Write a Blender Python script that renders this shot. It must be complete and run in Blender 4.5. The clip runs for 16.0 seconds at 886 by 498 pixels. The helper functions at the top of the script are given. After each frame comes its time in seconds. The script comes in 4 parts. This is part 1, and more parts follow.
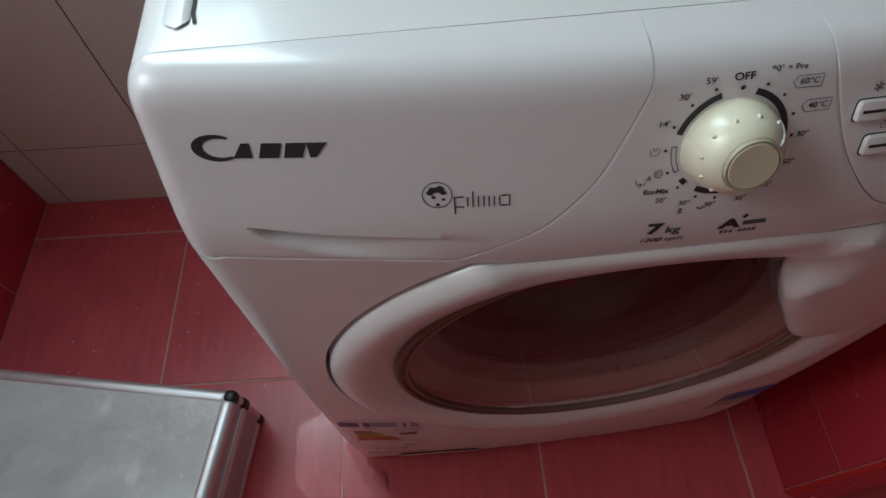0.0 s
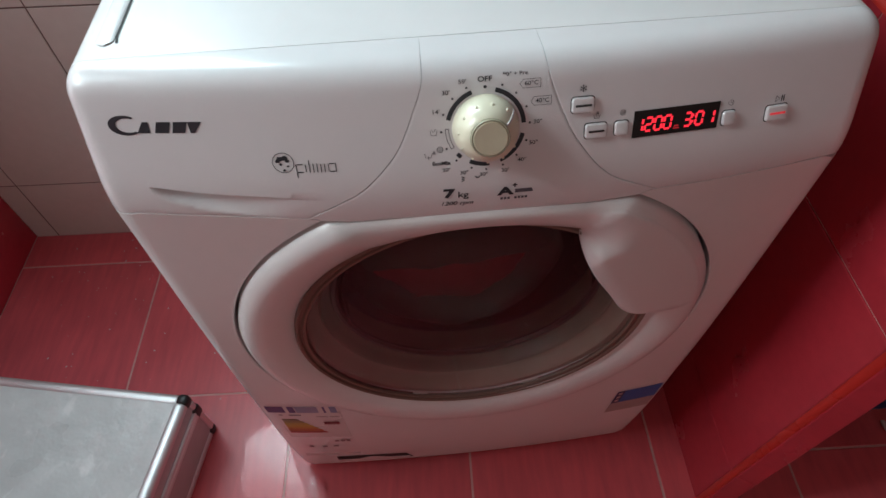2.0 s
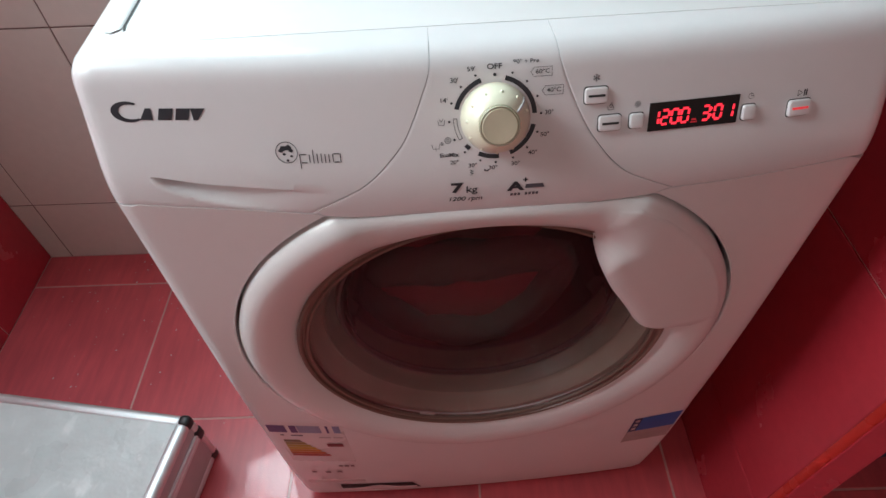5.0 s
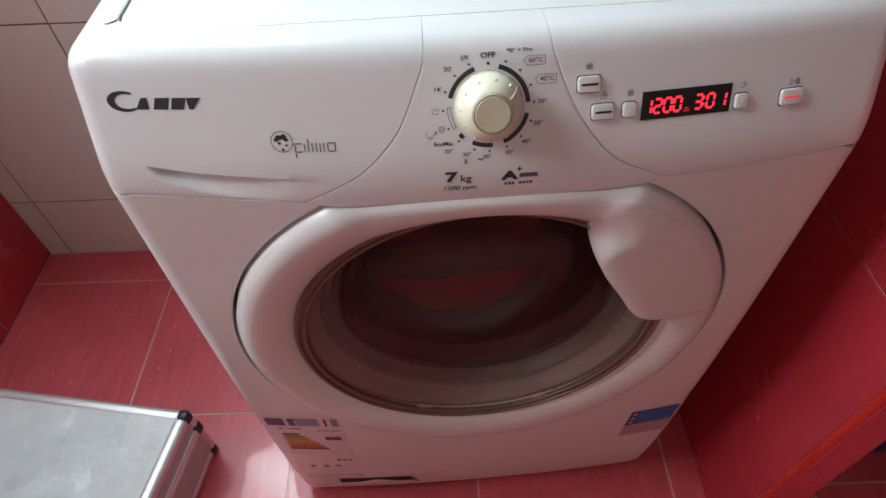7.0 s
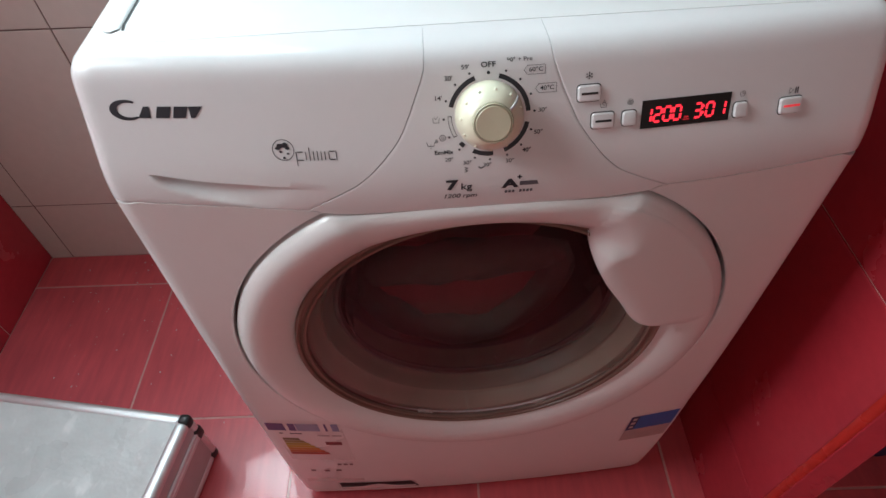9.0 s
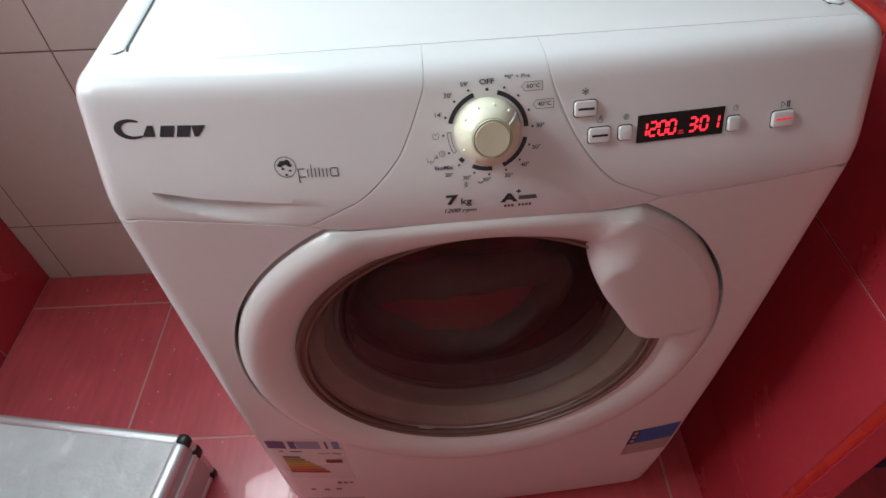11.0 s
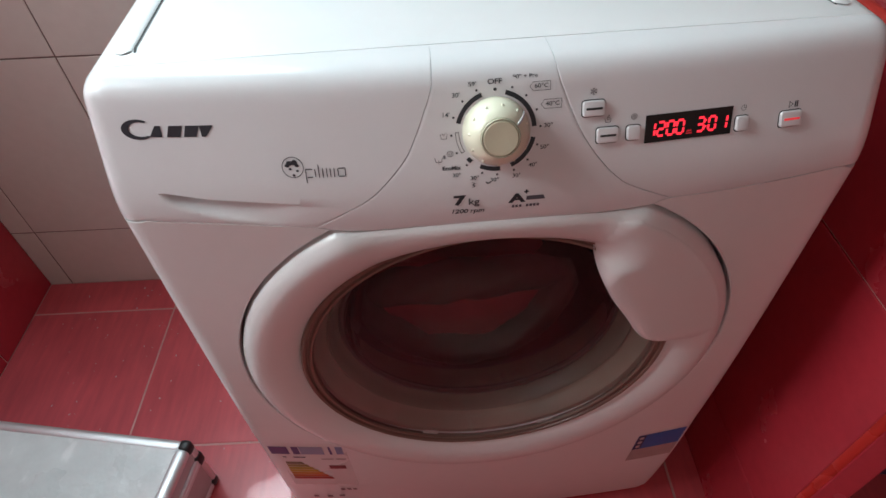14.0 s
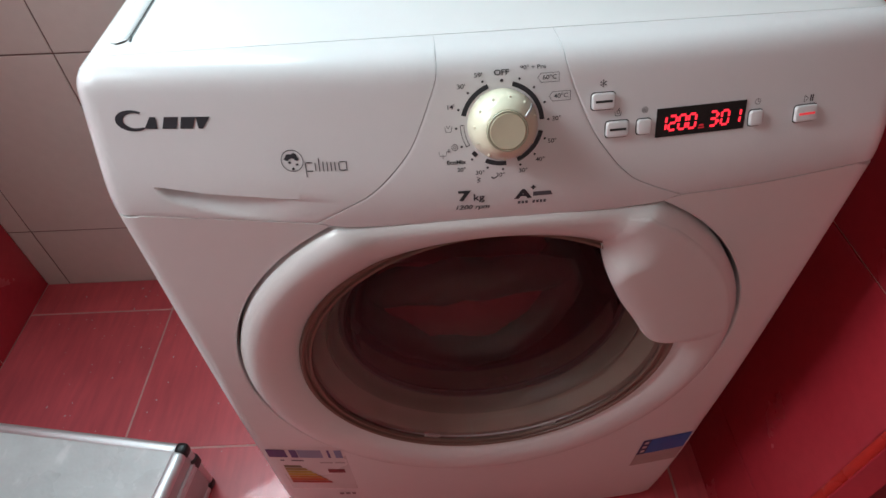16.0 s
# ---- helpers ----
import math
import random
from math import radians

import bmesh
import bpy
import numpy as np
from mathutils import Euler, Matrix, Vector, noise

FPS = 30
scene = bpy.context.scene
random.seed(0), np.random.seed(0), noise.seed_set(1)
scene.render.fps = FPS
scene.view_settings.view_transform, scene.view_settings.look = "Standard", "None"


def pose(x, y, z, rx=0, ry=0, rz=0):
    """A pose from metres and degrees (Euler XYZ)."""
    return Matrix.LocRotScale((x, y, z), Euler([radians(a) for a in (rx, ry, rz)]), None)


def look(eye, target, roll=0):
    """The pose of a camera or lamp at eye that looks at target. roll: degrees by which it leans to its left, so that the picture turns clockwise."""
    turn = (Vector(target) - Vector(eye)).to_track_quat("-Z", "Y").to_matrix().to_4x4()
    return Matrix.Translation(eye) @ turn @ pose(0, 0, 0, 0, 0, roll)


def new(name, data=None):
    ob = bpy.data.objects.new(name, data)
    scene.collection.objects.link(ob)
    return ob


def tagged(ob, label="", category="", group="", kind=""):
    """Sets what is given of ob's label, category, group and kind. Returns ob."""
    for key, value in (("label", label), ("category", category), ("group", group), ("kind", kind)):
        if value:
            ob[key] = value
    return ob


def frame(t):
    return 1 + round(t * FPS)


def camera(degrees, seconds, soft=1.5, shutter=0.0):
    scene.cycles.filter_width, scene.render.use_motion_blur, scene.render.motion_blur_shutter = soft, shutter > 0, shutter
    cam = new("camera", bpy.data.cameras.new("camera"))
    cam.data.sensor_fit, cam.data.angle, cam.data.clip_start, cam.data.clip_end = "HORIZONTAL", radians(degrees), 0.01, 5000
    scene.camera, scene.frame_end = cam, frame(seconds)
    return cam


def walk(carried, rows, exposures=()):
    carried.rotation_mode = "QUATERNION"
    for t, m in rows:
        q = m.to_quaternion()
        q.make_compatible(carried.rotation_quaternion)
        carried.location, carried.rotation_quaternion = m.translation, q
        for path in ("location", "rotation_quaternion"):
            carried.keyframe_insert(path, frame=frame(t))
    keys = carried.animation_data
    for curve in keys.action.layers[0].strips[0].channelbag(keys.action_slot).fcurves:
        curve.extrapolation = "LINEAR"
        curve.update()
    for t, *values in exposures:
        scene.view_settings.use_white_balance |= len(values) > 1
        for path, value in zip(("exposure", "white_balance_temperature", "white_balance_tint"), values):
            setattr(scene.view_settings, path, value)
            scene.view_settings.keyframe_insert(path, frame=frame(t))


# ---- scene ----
cam = camera(74.4, 16.0)
PATH = [
    (0, (0.136, -0.210, 1.027), (0.169, 0.795, -0.702), -1.9),
    (0.5, (0.187, -0.281, 1.050), (0.216, 0.789, -0.640), -1.8),
    (1, (0.228, -0.314, 1.070), (0.262, 0.842, -0.561), -1.7),
    (1.5, (0.234, -0.337, 1.081), (0.273, 0.85, -0.528), -1.6),
    (2, (0.243, -0.343, 1.081), (0.283, 0.853, -0.521), -1.3),
    (2.5, (0.239, -0.353, 1.066), (0.278, 0.846, -0.535), -1.3),
    (3, (0.236, -0.356, 1.061), (0.254, 0.9, -0.496), -1.6),
    (5.5, (0.249, -0.358, 1.045), (0.243, 0.947, -0.471), -2.2),
    (6, (0.249, -0.36, 1.046), (0.241, 0.942, -0.472), -2.3),
    (6.5, (0.252, -0.363, 1.045), (0.244, 0.941, -0.472), -2.3),
    (7, (0.252, -0.365, 1.043), (0.245, 0.939, -0.473), -2.3),
    (7.5, (0.25, -0.364, 1.043), (0.243, 0.94, -0.473), -2.3),
    (8, (0.252, -0.363, 1.047), (0.244, 0.943, -0.468), -2.3),
    (8.5, (0.252, -0.363, 1.047), (0.244, 0.946, -0.465), -2.2),
    (9, (0.252, -0.363, 1.047), (0.244, 0.947, -0.465), -2.3),
    (11.5, (0.248, -0.368, 1.051), (0.256, 0.993, -0.415), -2.5),
    (12, (0.247, -0.367, 1.053), (0.254, 0.996, -0.41), -2.6),
    (12.5, (0.245, -0.369, 1.053), (0.251, 0.998, -0.407), -2.5),
    (13, (0.243, -0.371, 1.051), (0.25, 0.998, -0.407), -2.5),
    (13.5, (0.241, -0.372, 1.047), (0.248, 0.998, -0.41), -2.5),
    (14, (0.243, -0.37, 1.044), (0.25, 1.003, -0.41), -2.5),
    (14.5, (0.244, -0.364, 1.045), (0.252, 1.009, -0.409), -2.4),
    (15, (0.246, -0.36, 1.041), (0.254, 1.014, -0.412), -2.4),
    (15.5, (0.242, -0.365, 1.032), (0.251, 1.013, -0.417), -2.2),
    (16, (0.24, -0.364, 1.031), (0.248, 1.018, -0.415), -2.2),
]
EXPOSURES = [(0.0, -0.85), (0.5, -0.58), (1.0, -0.42), (1.5, -0.34), (2.0, -0.30), (2.5, -0.24), (3.0, -0.13), (5.5, 0.14), (9.0, 0.10), (11.5, 0.04), (16.0, 0.04)]
walk(cam, [(t, look(eye, target, roll)) for t, eye, target, roll in PATH], EXPOSURES)

# ---- light ----
world = bpy.data.worlds.new("world")
scene.world = world
world.use_nodes = True
sky = world.node_tree.nodes.new("ShaderNodeTexSky")
sky.sky_type, sky.sun_disc = "NISHITA", False
sky.sun_elevation, sky.sun_rotation = radians(36), radians(-95)
world.node_tree.links.new(sky.outputs[0], world.node_tree.nodes["Background"].inputs[0])
world.node_tree.nodes["Background"].inputs[1].default_value = 0.12


sun = bpy.data.lights.new("sun", "SUN")
sun.energy, sun.angle, sun.color = 0.7, radians(16), (0.92, 0.98, 1.0)
new("sun", sun).matrix_world = look((0, 0, 0), (math.cos(radians(36)), 0.08, -math.sin(radians(36))))


def window_light(name, m, w, h, watts, colour):
    """Sky light in a window's opening, facing into the room."""
    lamp = bpy.data.lights.new(name, "AREA")
    lamp.shape, lamp.size, lamp.size_y = "RECTANGLE", w, h
    lamp.energy, lamp.color = watts, colour
    new(name, lamp).matrix_world = m


window_light("window_light", look((-0.715, -0.13, 1.60), (0.5, -0.13, 1.60)), 0.44, 1.00, 8.0, (0.76, 0.95, 1.0))
window_light("window_light", look((-0.38, 0.585, 1.60), (-0.38, -1.0, 1.60)), 0.52, 0.72, 24.0, (0.70, 0.94, 1.0))


# ---- materials ----
def mat(name, base, rough=0.5, metal=0.0, var=0.12, scale=40.0, bump=0.0, bscale=300.0, coarse=4.0, rvar=0.1, coat=0.0, piece=0.0, spec=0.5, stretch=None):
    """A surface with colour variation at two scales, roughness variation and fine relief; piece: how much the colour varies from piece to piece."""
    m = bpy.data.materials.new(name)
    m.use_nodes = True
    n, l = m.node_tree.nodes, m.node_tree.links
    b = n["Principled BSDF"]
    b.inputs["Metallic"].default_value = metal
    b.inputs["Coat Weight"].default_value = coat
    b.inputs["Coat Roughness"].default_value = 0.08
    b.inputs["Specular IOR Level"].default_value = spec
    co = n.new("ShaderNodeTexCoord")
    fine, big = n.new("ShaderNodeTexNoise"), n.new("ShaderNodeTexNoise")
    fine.inputs["Scale"].default_value, big.inputs["Scale"].default_value = scale, coarse
    fine.inputs["Detail"].default_value = big.inputs["Detail"].default_value = 6
    for t in (fine, big):
        l.new(co.outputs["Object"], t.inputs["Vector"])
    if stretch:
        mp = n.new("ShaderNodeMapping")
        mp.inputs["Scale"].default_value = stretch
        l.new(co.outputs["Object"], mp.inputs[0]); l.new(mp.outputs[0], fine.inputs["Vector"])
    add = n.new("ShaderNodeMath"); add.operation = "ADD"
    l.new(fine.outputs[0], add.inputs[0]); l.new(big.outputs[0], add.inputs[1])
    total = add
    if piece:
        info = n.new("ShaderNodeObjectInfo")
        k = n.new("ShaderNodeMath"); k.operation = "MULTIPLY_ADD"
        k.inputs[1].default_value = piece
        l.new(info.outputs["Random"], k.inputs[0]); l.new(add.outputs[0], k.inputs[2])
        total = k
    r = n.new("ShaderNodeMapRange")
    r.inputs[1].default_value, r.inputs[2].default_value = 0.6, 1.4
    r.inputs[3].default_value, r.inputs[4].default_value = 1 - var, 1 + var
    l.new(total.outputs[0], r.inputs[0])
    mix = n.new("ShaderNodeVectorMath"); mix.operation = "MULTIPLY"
    mix.inputs[0].default_value = base
    l.new(r.outputs[0], mix.inputs[1])
    l.new(mix.outputs[0], b.inputs["Base Color"])
    rr = n.new("ShaderNodeMapRange")
    rr.inputs[1].default_value, rr.inputs[2].default_value = 0.3, 0.7
    rr.inputs[3].default_value, rr.inputs[4].default_value = max(rough - rvar, 0.02), min(rough + rvar, 1)
    l.new(big.outputs[0], rr.inputs[0]); l.new(rr.outputs[0], b.inputs["Roughness"])
    if bump:
        bt, bp = n.new("ShaderNodeTexNoise"), n.new("ShaderNodeBump")
        bt.inputs["Scale"].default_value, bp.inputs["Strength"].default_value = bscale, bump
        bp.inputs["Distance"].default_value = 0.002
        l.new(co.outputs["Object"], bt.inputs["Vector"])
        l.new(bt.outputs[0], bp.inputs["Height"]); l.new(bp.outputs[0], b.inputs["Normal"])
    return m


def glow(name, colour, strength):
    m = bpy.data.materials.new(name)
    m.use_nodes = True
    b = m.node_tree.nodes["Principled BSDF"]
    b.inputs["Base Color"].default_value = (*colour, 1)
    b.inputs["Emission Color"].default_value = (*colour, 1)
    b.inputs["Emission Strength"].default_value = strength
    return m


def clear(name, tint, rough=0.0, ior=1.45):
    m = bpy.data.materials.new(name)
    m.use_nodes = True
    b = m.node_tree.nodes["Principled BSDF"]
    b.inputs["Base Color"].default_value = (*tint, 1)
    b.inputs["Roughness"].default_value = rough
    b.inputs["IOR"].default_value = ior
    b.inputs["Transmission Weight"].default_value = 1.0
    return m


WHITE = mat("white_enamel", (0.80, 0.80, 0.80), 0.30, var=0.015, scale=60, rvar=0.015, coat=0.25)
WHITE_P = mat("white_plastic", (0.79, 0.79, 0.80), 0.26, var=0.012, scale=80, rvar=0.012, bump=0.015, bscale=900, coat=0.35)
DOOR_P = mat("door_plastic", (0.78, 0.77, 0.765), 0.30, var=0.012, scale=80, rvar=0.015, coat=0.3)
CREAM = mat("yellowed_plastic", (0.82, 0.80, 0.62), 0.28, var=0.05, scale=30, rvar=0.08, coat=0.2)
CREAM_D = mat("cap_plastic", (0.66, 0.62, 0.45), 0.38, var=0.04, scale=60, rvar=0.05)
CREAM_R = mat("cap_rim_plastic", (0.42, 0.40, 0.28), 0.4, var=0.04)
PRINT = mat("dark_print", (0.025, 0.027, 0.035), 0.45, var=0.1)
PRINT_L = mat("grey_print", (0.10, 0.10, 0.12), 0.45, var=0.1)
# Near-black colour for the shade in gaps, grooves and the filter slot.
GAP_SHADE = mat("gap_shade", (0.02, 0.018, 0.018), 0.7, var=0.2)
BLACK = mat("black_plastic", (0.018, 0.018, 0.02), 0.4, var=0.2)
SCREEN = mat("display_window", (0.008, 0.006, 0.007), 0.12, var=0.2, rvar=0.03)
LED = glow("red_led", (1.0, 0.028, 0.05), 1.25)
LED_DIM = glow("dim_red_led", (0.5, 0.02, 0.03), 0.35)
LED_MID = glow("strip_led", (0.8, 0.05, 0.06), 0.55)
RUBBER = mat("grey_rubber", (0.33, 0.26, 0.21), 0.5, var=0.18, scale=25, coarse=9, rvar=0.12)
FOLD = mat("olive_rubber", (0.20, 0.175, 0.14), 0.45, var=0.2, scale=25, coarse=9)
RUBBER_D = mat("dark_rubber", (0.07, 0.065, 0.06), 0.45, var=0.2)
# Near-black base: the shade inside the drum is put into the steel's colour.
SHADED_STEEL = mat("shaded_drum_steel", (0.06, 0.057, 0.054), 0.55, 0.3, var=0.1, scale=50, bump=0.1, bscale=400)
RIM = mat("smoky_rim", (0.20, 0.115, 0.09), 0.38, var=0.1)
GLASS = clear("porthole_glass", (0.94, 0.93, 0.92), 0.0, 1.24)
BOWL = clear("bowl_glass", (0.90, 0.89, 0.88), 0.04, 1.28)
RED_FLOOR = mat("red_floor_tile", (0.62, 0.103, 0.122), 0.31, var=0.20, scale=70, bump=0.06, bscale=500, coarse=7, rvar=0.03, piece=0.35, stretch=(1.0, 0.14, 1.0))
RED_WALL = mat("red_wall_tile", (0.46, 0.033, 0.050), 0.26, var=0.10, scale=60, bump=0.03, coarse=6, rvar=0.02, piece=0.25)
WHITE_TILE = mat("cream_wall_tile", (0.68, 0.65, 0.60), 0.22, var=0.04, scale=50, bump=0.02, coarse=5, rvar=0.02, piece=0.2)
GROUT_R = mat("pink_grout", (0.66, 0.36, 0.34), 0.85, var=0.2, scale=120, bump=0.3)
GROUT_W = mat("brown_grout", (0.16, 0.10, 0.085), 0.85, var=0.25, scale=120, bump=0.3)
TRIM = mat("bright_red_trim", (0.52, 0.028, 0.02), 0.3, var=0.08, rvar=0.06)
# Unseen walls and ceiling: colours set for how much light they bounce.
BOUNCE_PAINT = mat("bounce_wall_paint", (0.66, 0.48, 0.42), 0.8, var=0.05, bump=0.1)
DARK_WALL = mat("low_bounce_wall", (0.26, 0.035, 0.04), 0.4, var=0.1)
CEIL = mat("low_bounce_ceiling", (0.14, 0.13, 0.12), 0.85, var=0.03)
ALU = mat("brushed_aluminium", (0.80, 0.81, 0.82), 0.46, 0.75, var=0.05, scale=90, bump=0.04, bscale=800, rvar=0.08)
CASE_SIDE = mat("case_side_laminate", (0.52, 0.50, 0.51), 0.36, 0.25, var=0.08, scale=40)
BLUE = mat("blue_print", (0.004, 0.13, 0.44), 0.4, var=0.1)
PALE = mat("pale_sticker", (0.60, 0.56, 0.54), 0.35, var=0.04)
SILVER = mat("silver_sticker", (0.42, 0.36, 0.34), 0.35, var=0.2, scale=60)
FILM = clear("water_film", (1, 1, 1), 0.2, 1.33)
WATER = clear("water", (1, 1, 1), 0.02, 1.33)


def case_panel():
    """Scuffed grey laminate: smooth patches, dents, small bright scratches, their glints put into colour."""
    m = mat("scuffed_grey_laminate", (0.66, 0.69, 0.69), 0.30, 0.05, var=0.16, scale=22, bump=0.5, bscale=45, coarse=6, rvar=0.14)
    n, l = m.node_tree.nodes, m.node_tree.links
    b = n["Principled BSDF"]
    co, w = n.new("ShaderNodeTexCoord"), n.new("ShaderNodeTexNoise")
    w.inputs["Scale"].default_value, w.inputs["Detail"].default_value, w.inputs["Distortion"].default_value = 34, 9, 0.35
    mp = n.new("ShaderNodeMapping"); mp.inputs["Scale"].default_value = (1.0, 0.55, 1.0)
    l.new(co.outputs["Object"], mp.inputs[0]); l.new(mp.outputs[0], w.inputs["Vector"])
    r = n.new("ShaderNodeMapRange")
    r.inputs[1].default_value, r.inputs[2].default_value = 0.60, 0.72
    l.new(w.outputs[0], r.inputs[0])
    old = b.inputs["Base Color"].links[0].from_socket
    mx = n.new("ShaderNodeMix"); mx.data_type = "RGBA"
    mx.inputs["B"].default_value = (0.86, 0.88, 0.88, 1)
    l.new(r.outputs[0], mx.inputs["Factor"]); l.new(old, mx.inputs["A"]); l.new(mx.outputs["Result"], b.inputs["Base Color"])
    return m


CASE_TOP = case_panel()


# ---- mesh helpers ----
def part(name, bm, material, parent=None, label="", smooth=True):
    me = bpy.data.meshes.new(name)
    bmesh.ops.recalc_face_normals(bm, faces=bm.faces)
    bm.to_mesh(me)
    bm.free()
    me.materials.append(material)
    for p in me.polygons:
        p.use_smooth = smooth
    if smooth:
        me.set_sharp_from_angle(angle=radians(38))
    ob = new(name, me)
    ob.parent = parent
    return tagged(ob, label)


def grid(rows, close=False, bm=None):
    """A sheet of quads through equal rows of points."""
    bm = bm or bmesh.new()
    vs = [[bm.verts.new(p) for p in r] for r in rows]
    for a, b in zip(vs, vs[1:]):
        k = len(a)
        for i in range(k if close else k - 1):
            j = (i + 1) % k
            bm.faces.new((a[i], a[j], b[j], b[i]))
    return bm


def lathe(profile, m, n=96, bm=None):
    """Turn (radius, height) points about the z axis of the pose m."""
    rows = [[m @ Vector((r * math.cos(2 * math.pi * i / n), r * math.sin(2 * math.pi * i / n), h)) for i in range(n)] for r, h in profile]
    return grid(rows, True, bm)


def box(lo, hi, bevel=0.0, seg=2, bm=None):
    own = bmesh.new()
    g = bmesh.ops.create_cube(own, size=1)["verts"]
    for v in g:
        v.co = Vector([(a + b) / 2 + c * (b - a) for a, b, c in zip(lo, hi, v.co)])
    if bevel:
        bmesh.ops.bevel(own, geom=own.edges[:], offset=bevel, segments=seg, profile=0.5, affect="EDGES")
    if bm is None:
        return own
    tmp = bpy.data.meshes.new("tmp")
    own.to_mesh(tmp); own.free()
    bm.from_mesh(tmp)
    bpy.data.meshes.remove(tmp)
    return bm


def ease(t):
    t = min(max(t, 0.0), 1.0)
    return t * t * (3 - 2 * t)


def lerp_table(table, x):
    return float(np.interp(x, [a for a, _ in table], [b for _, b in table]))


# ---- room ----
LEFT, BACK, RIGHT, FRONT, TOP = -0.69, 0.56, 1.75, -1.4, 2.5


def setting(name, bm, material, smooth=False):
    return tagged(part(name, bm, material, None, "", smooth), kind="structure")


def wall_box(bm, lo, hi):
    return box(lo, hi, bm=bm)


floor = setting("floor", box((LEFT - 0.2, FRONT - 0.2, -0.12), (RIGHT + 0.2, BACK + 0.2, -0.0008)), GROUT_R)
wall_back = bmesh.new()
for lo, hi in (((LEFT - 0.2, BACK + 0.0018, -0.1), (-0.66, BACK + 0.2, TOP)), ((-0.10, BACK + 0.0018, -0.1), (RIGHT + 0.2, BACK + 0.2, TOP)),
               ((-0.66, BACK + 0.0018, -0.1), (-0.10, BACK + 0.2, 1.22)), ((-0.66, BACK + 0.0018, 1.98), (-0.10, BACK + 0.2, TOP))):
    wall_box(wall_back, lo, hi)
wall_back = setting("wall_back", wall_back, GROUT_W)
wall_left = bmesh.new()
for lo, hi in (((LEFT - 0.2, 0.12, -0.1), (LEFT - 0.0018, BACK + 0.0018, TOP)), ((LEFT - 0.2, FRONT - 0.2, -0.1), (LEFT - 0.0018, -0.38, TOP)),
               ((LEFT - 0.2, -0.38, -0.1), (LEFT - 0.0018, 0.12, 1.07)), ((LEFT - 0.2, -0.38, 2.13), (LEFT - 0.0018, 0.12, TOP))):
    wall_box(wall_left, lo, hi)
wall_left = setting("wall_left", wall_left, GROUT_R)
# Unseen closing walls and ceiling; the front one is placed near for more bounce.
wall_right = setting("wall_right", box((RIGHT, FRONT - 0.2, -0.1), (RIGHT + 0.2, BACK + 0.0018, TOP)), DARK_WALL)
wall_front = setting("wall_front", box((LEFT - 0.0018, FRONT - 0.2, -0.1), (RIGHT, FRONT, TOP)), BOUNCE_PAINT)
ceiling = setting("ceiling", box((LEFT - 0.2, FRONT - 0.2, TOP), (RIGHT + 0.2, BACK + 0.2, TOP + 0.1)), CEIL)


def window(name, m, w, h):
    bm = bmesh.new()
    t = 0.045
    for lo, hi in (((-w / 2, -0.03, -h / 2), (-w / 2 + t, 0.03, h / 2)), ((w / 2 - t, -0.03, -h / 2), (w / 2, 0.03, h / 2)),
                   ((-w / 2 + t, -0.03, -h / 2), (w / 2 - t, 0.03, -h / 2 + t)), ((-w / 2 + t, -0.03, h / 2 - t), (w / 2 - t, 0.03, h / 2))):
        box(lo, hi, 0.004, 1, bm)
    ob = setting(name, bm, WHITE_P)
    ob.matrix_world = m
    pane = part("pane", box((-w / 2 + t, -0.004, -h / 2 + t), (w / 2 - t, 0.004, h / 2 - t)), GLASS, ob, "", False)
    pane.visible_shadow = False


window("window_1", pose(LEFT - 0.12, -0.13, 1.60, 0, 0, 90), 0.50, 1.06)
window("window_2", pose(-0.38, BACK + 0.12, 1.60), 0.56, 0.76)

# the low tiled partition beside the machine
PX0, PX1, PY, PZ = 0.681, 0.711, -0.113, 0.775
PEND = -0.128
partition = setting("partition_wall", box((PX0 + 0.0022, PY + 0.0022, -0.05), (PX1 - 0.0022, BACK + 0.0018, PZ - 0.0022)), GROUT_R)


# ---- washing machine ----
HALF, ROUND, VTOP, VEND = 0.277, 0.018, 0.826, 0.868
LEAN_N = Vector((0.0, 0.922, -0.387))


def front_y(z):
    if z < 0.70:
        return -0.046 + 0.040 * ((0.70 - z) / 0.70) ** 3
    w = max(z - 0.735, 0.0)
    return -0.046 + (0.42 * w * w / 0.08 if w < 0.04 else 0.0084 + 0.42 * (w - 0.04))


def skin(x, v, out=0.0):
    """A point of the machine's front at breadth x and height v (past VTOP it goes round on to the top), raised by out, and the inward normal."""
    bow = (0.008 + 0.0105 * min(1.0, v / 0.3)) * (x / 0.28) ** 2
    if v <= VTOP:
        d = (front_y(v + 0.002) - front_y(v - 0.002)) / 0.004
        n = Vector((0.0, 1.0, -d)).normalized()
        p = Vector((x, front_y(v) + bow, v))
    else:
        R, a0 = 0.024, math.atan2(0.387, 0.922)
        s = v - VTOP
        a = min(a0 + s / R, math.pi / 2)
        n = Vector((0.0, math.cos(a), -math.sin(a)))
        c = Vector((x, front_y(VTOP) + bow, VTOP)) + R * Vector((0.0, math.cos(a0), -math.sin(a0)))
        p = c - R * n
        over = s - (math.pi / 2 - a0) * R
        if over > 0:
            p.y += (0.027 - p.y) * over / (VEND - VTOP - (math.pi / 2 - a0) * R)
    return p - out * n, n


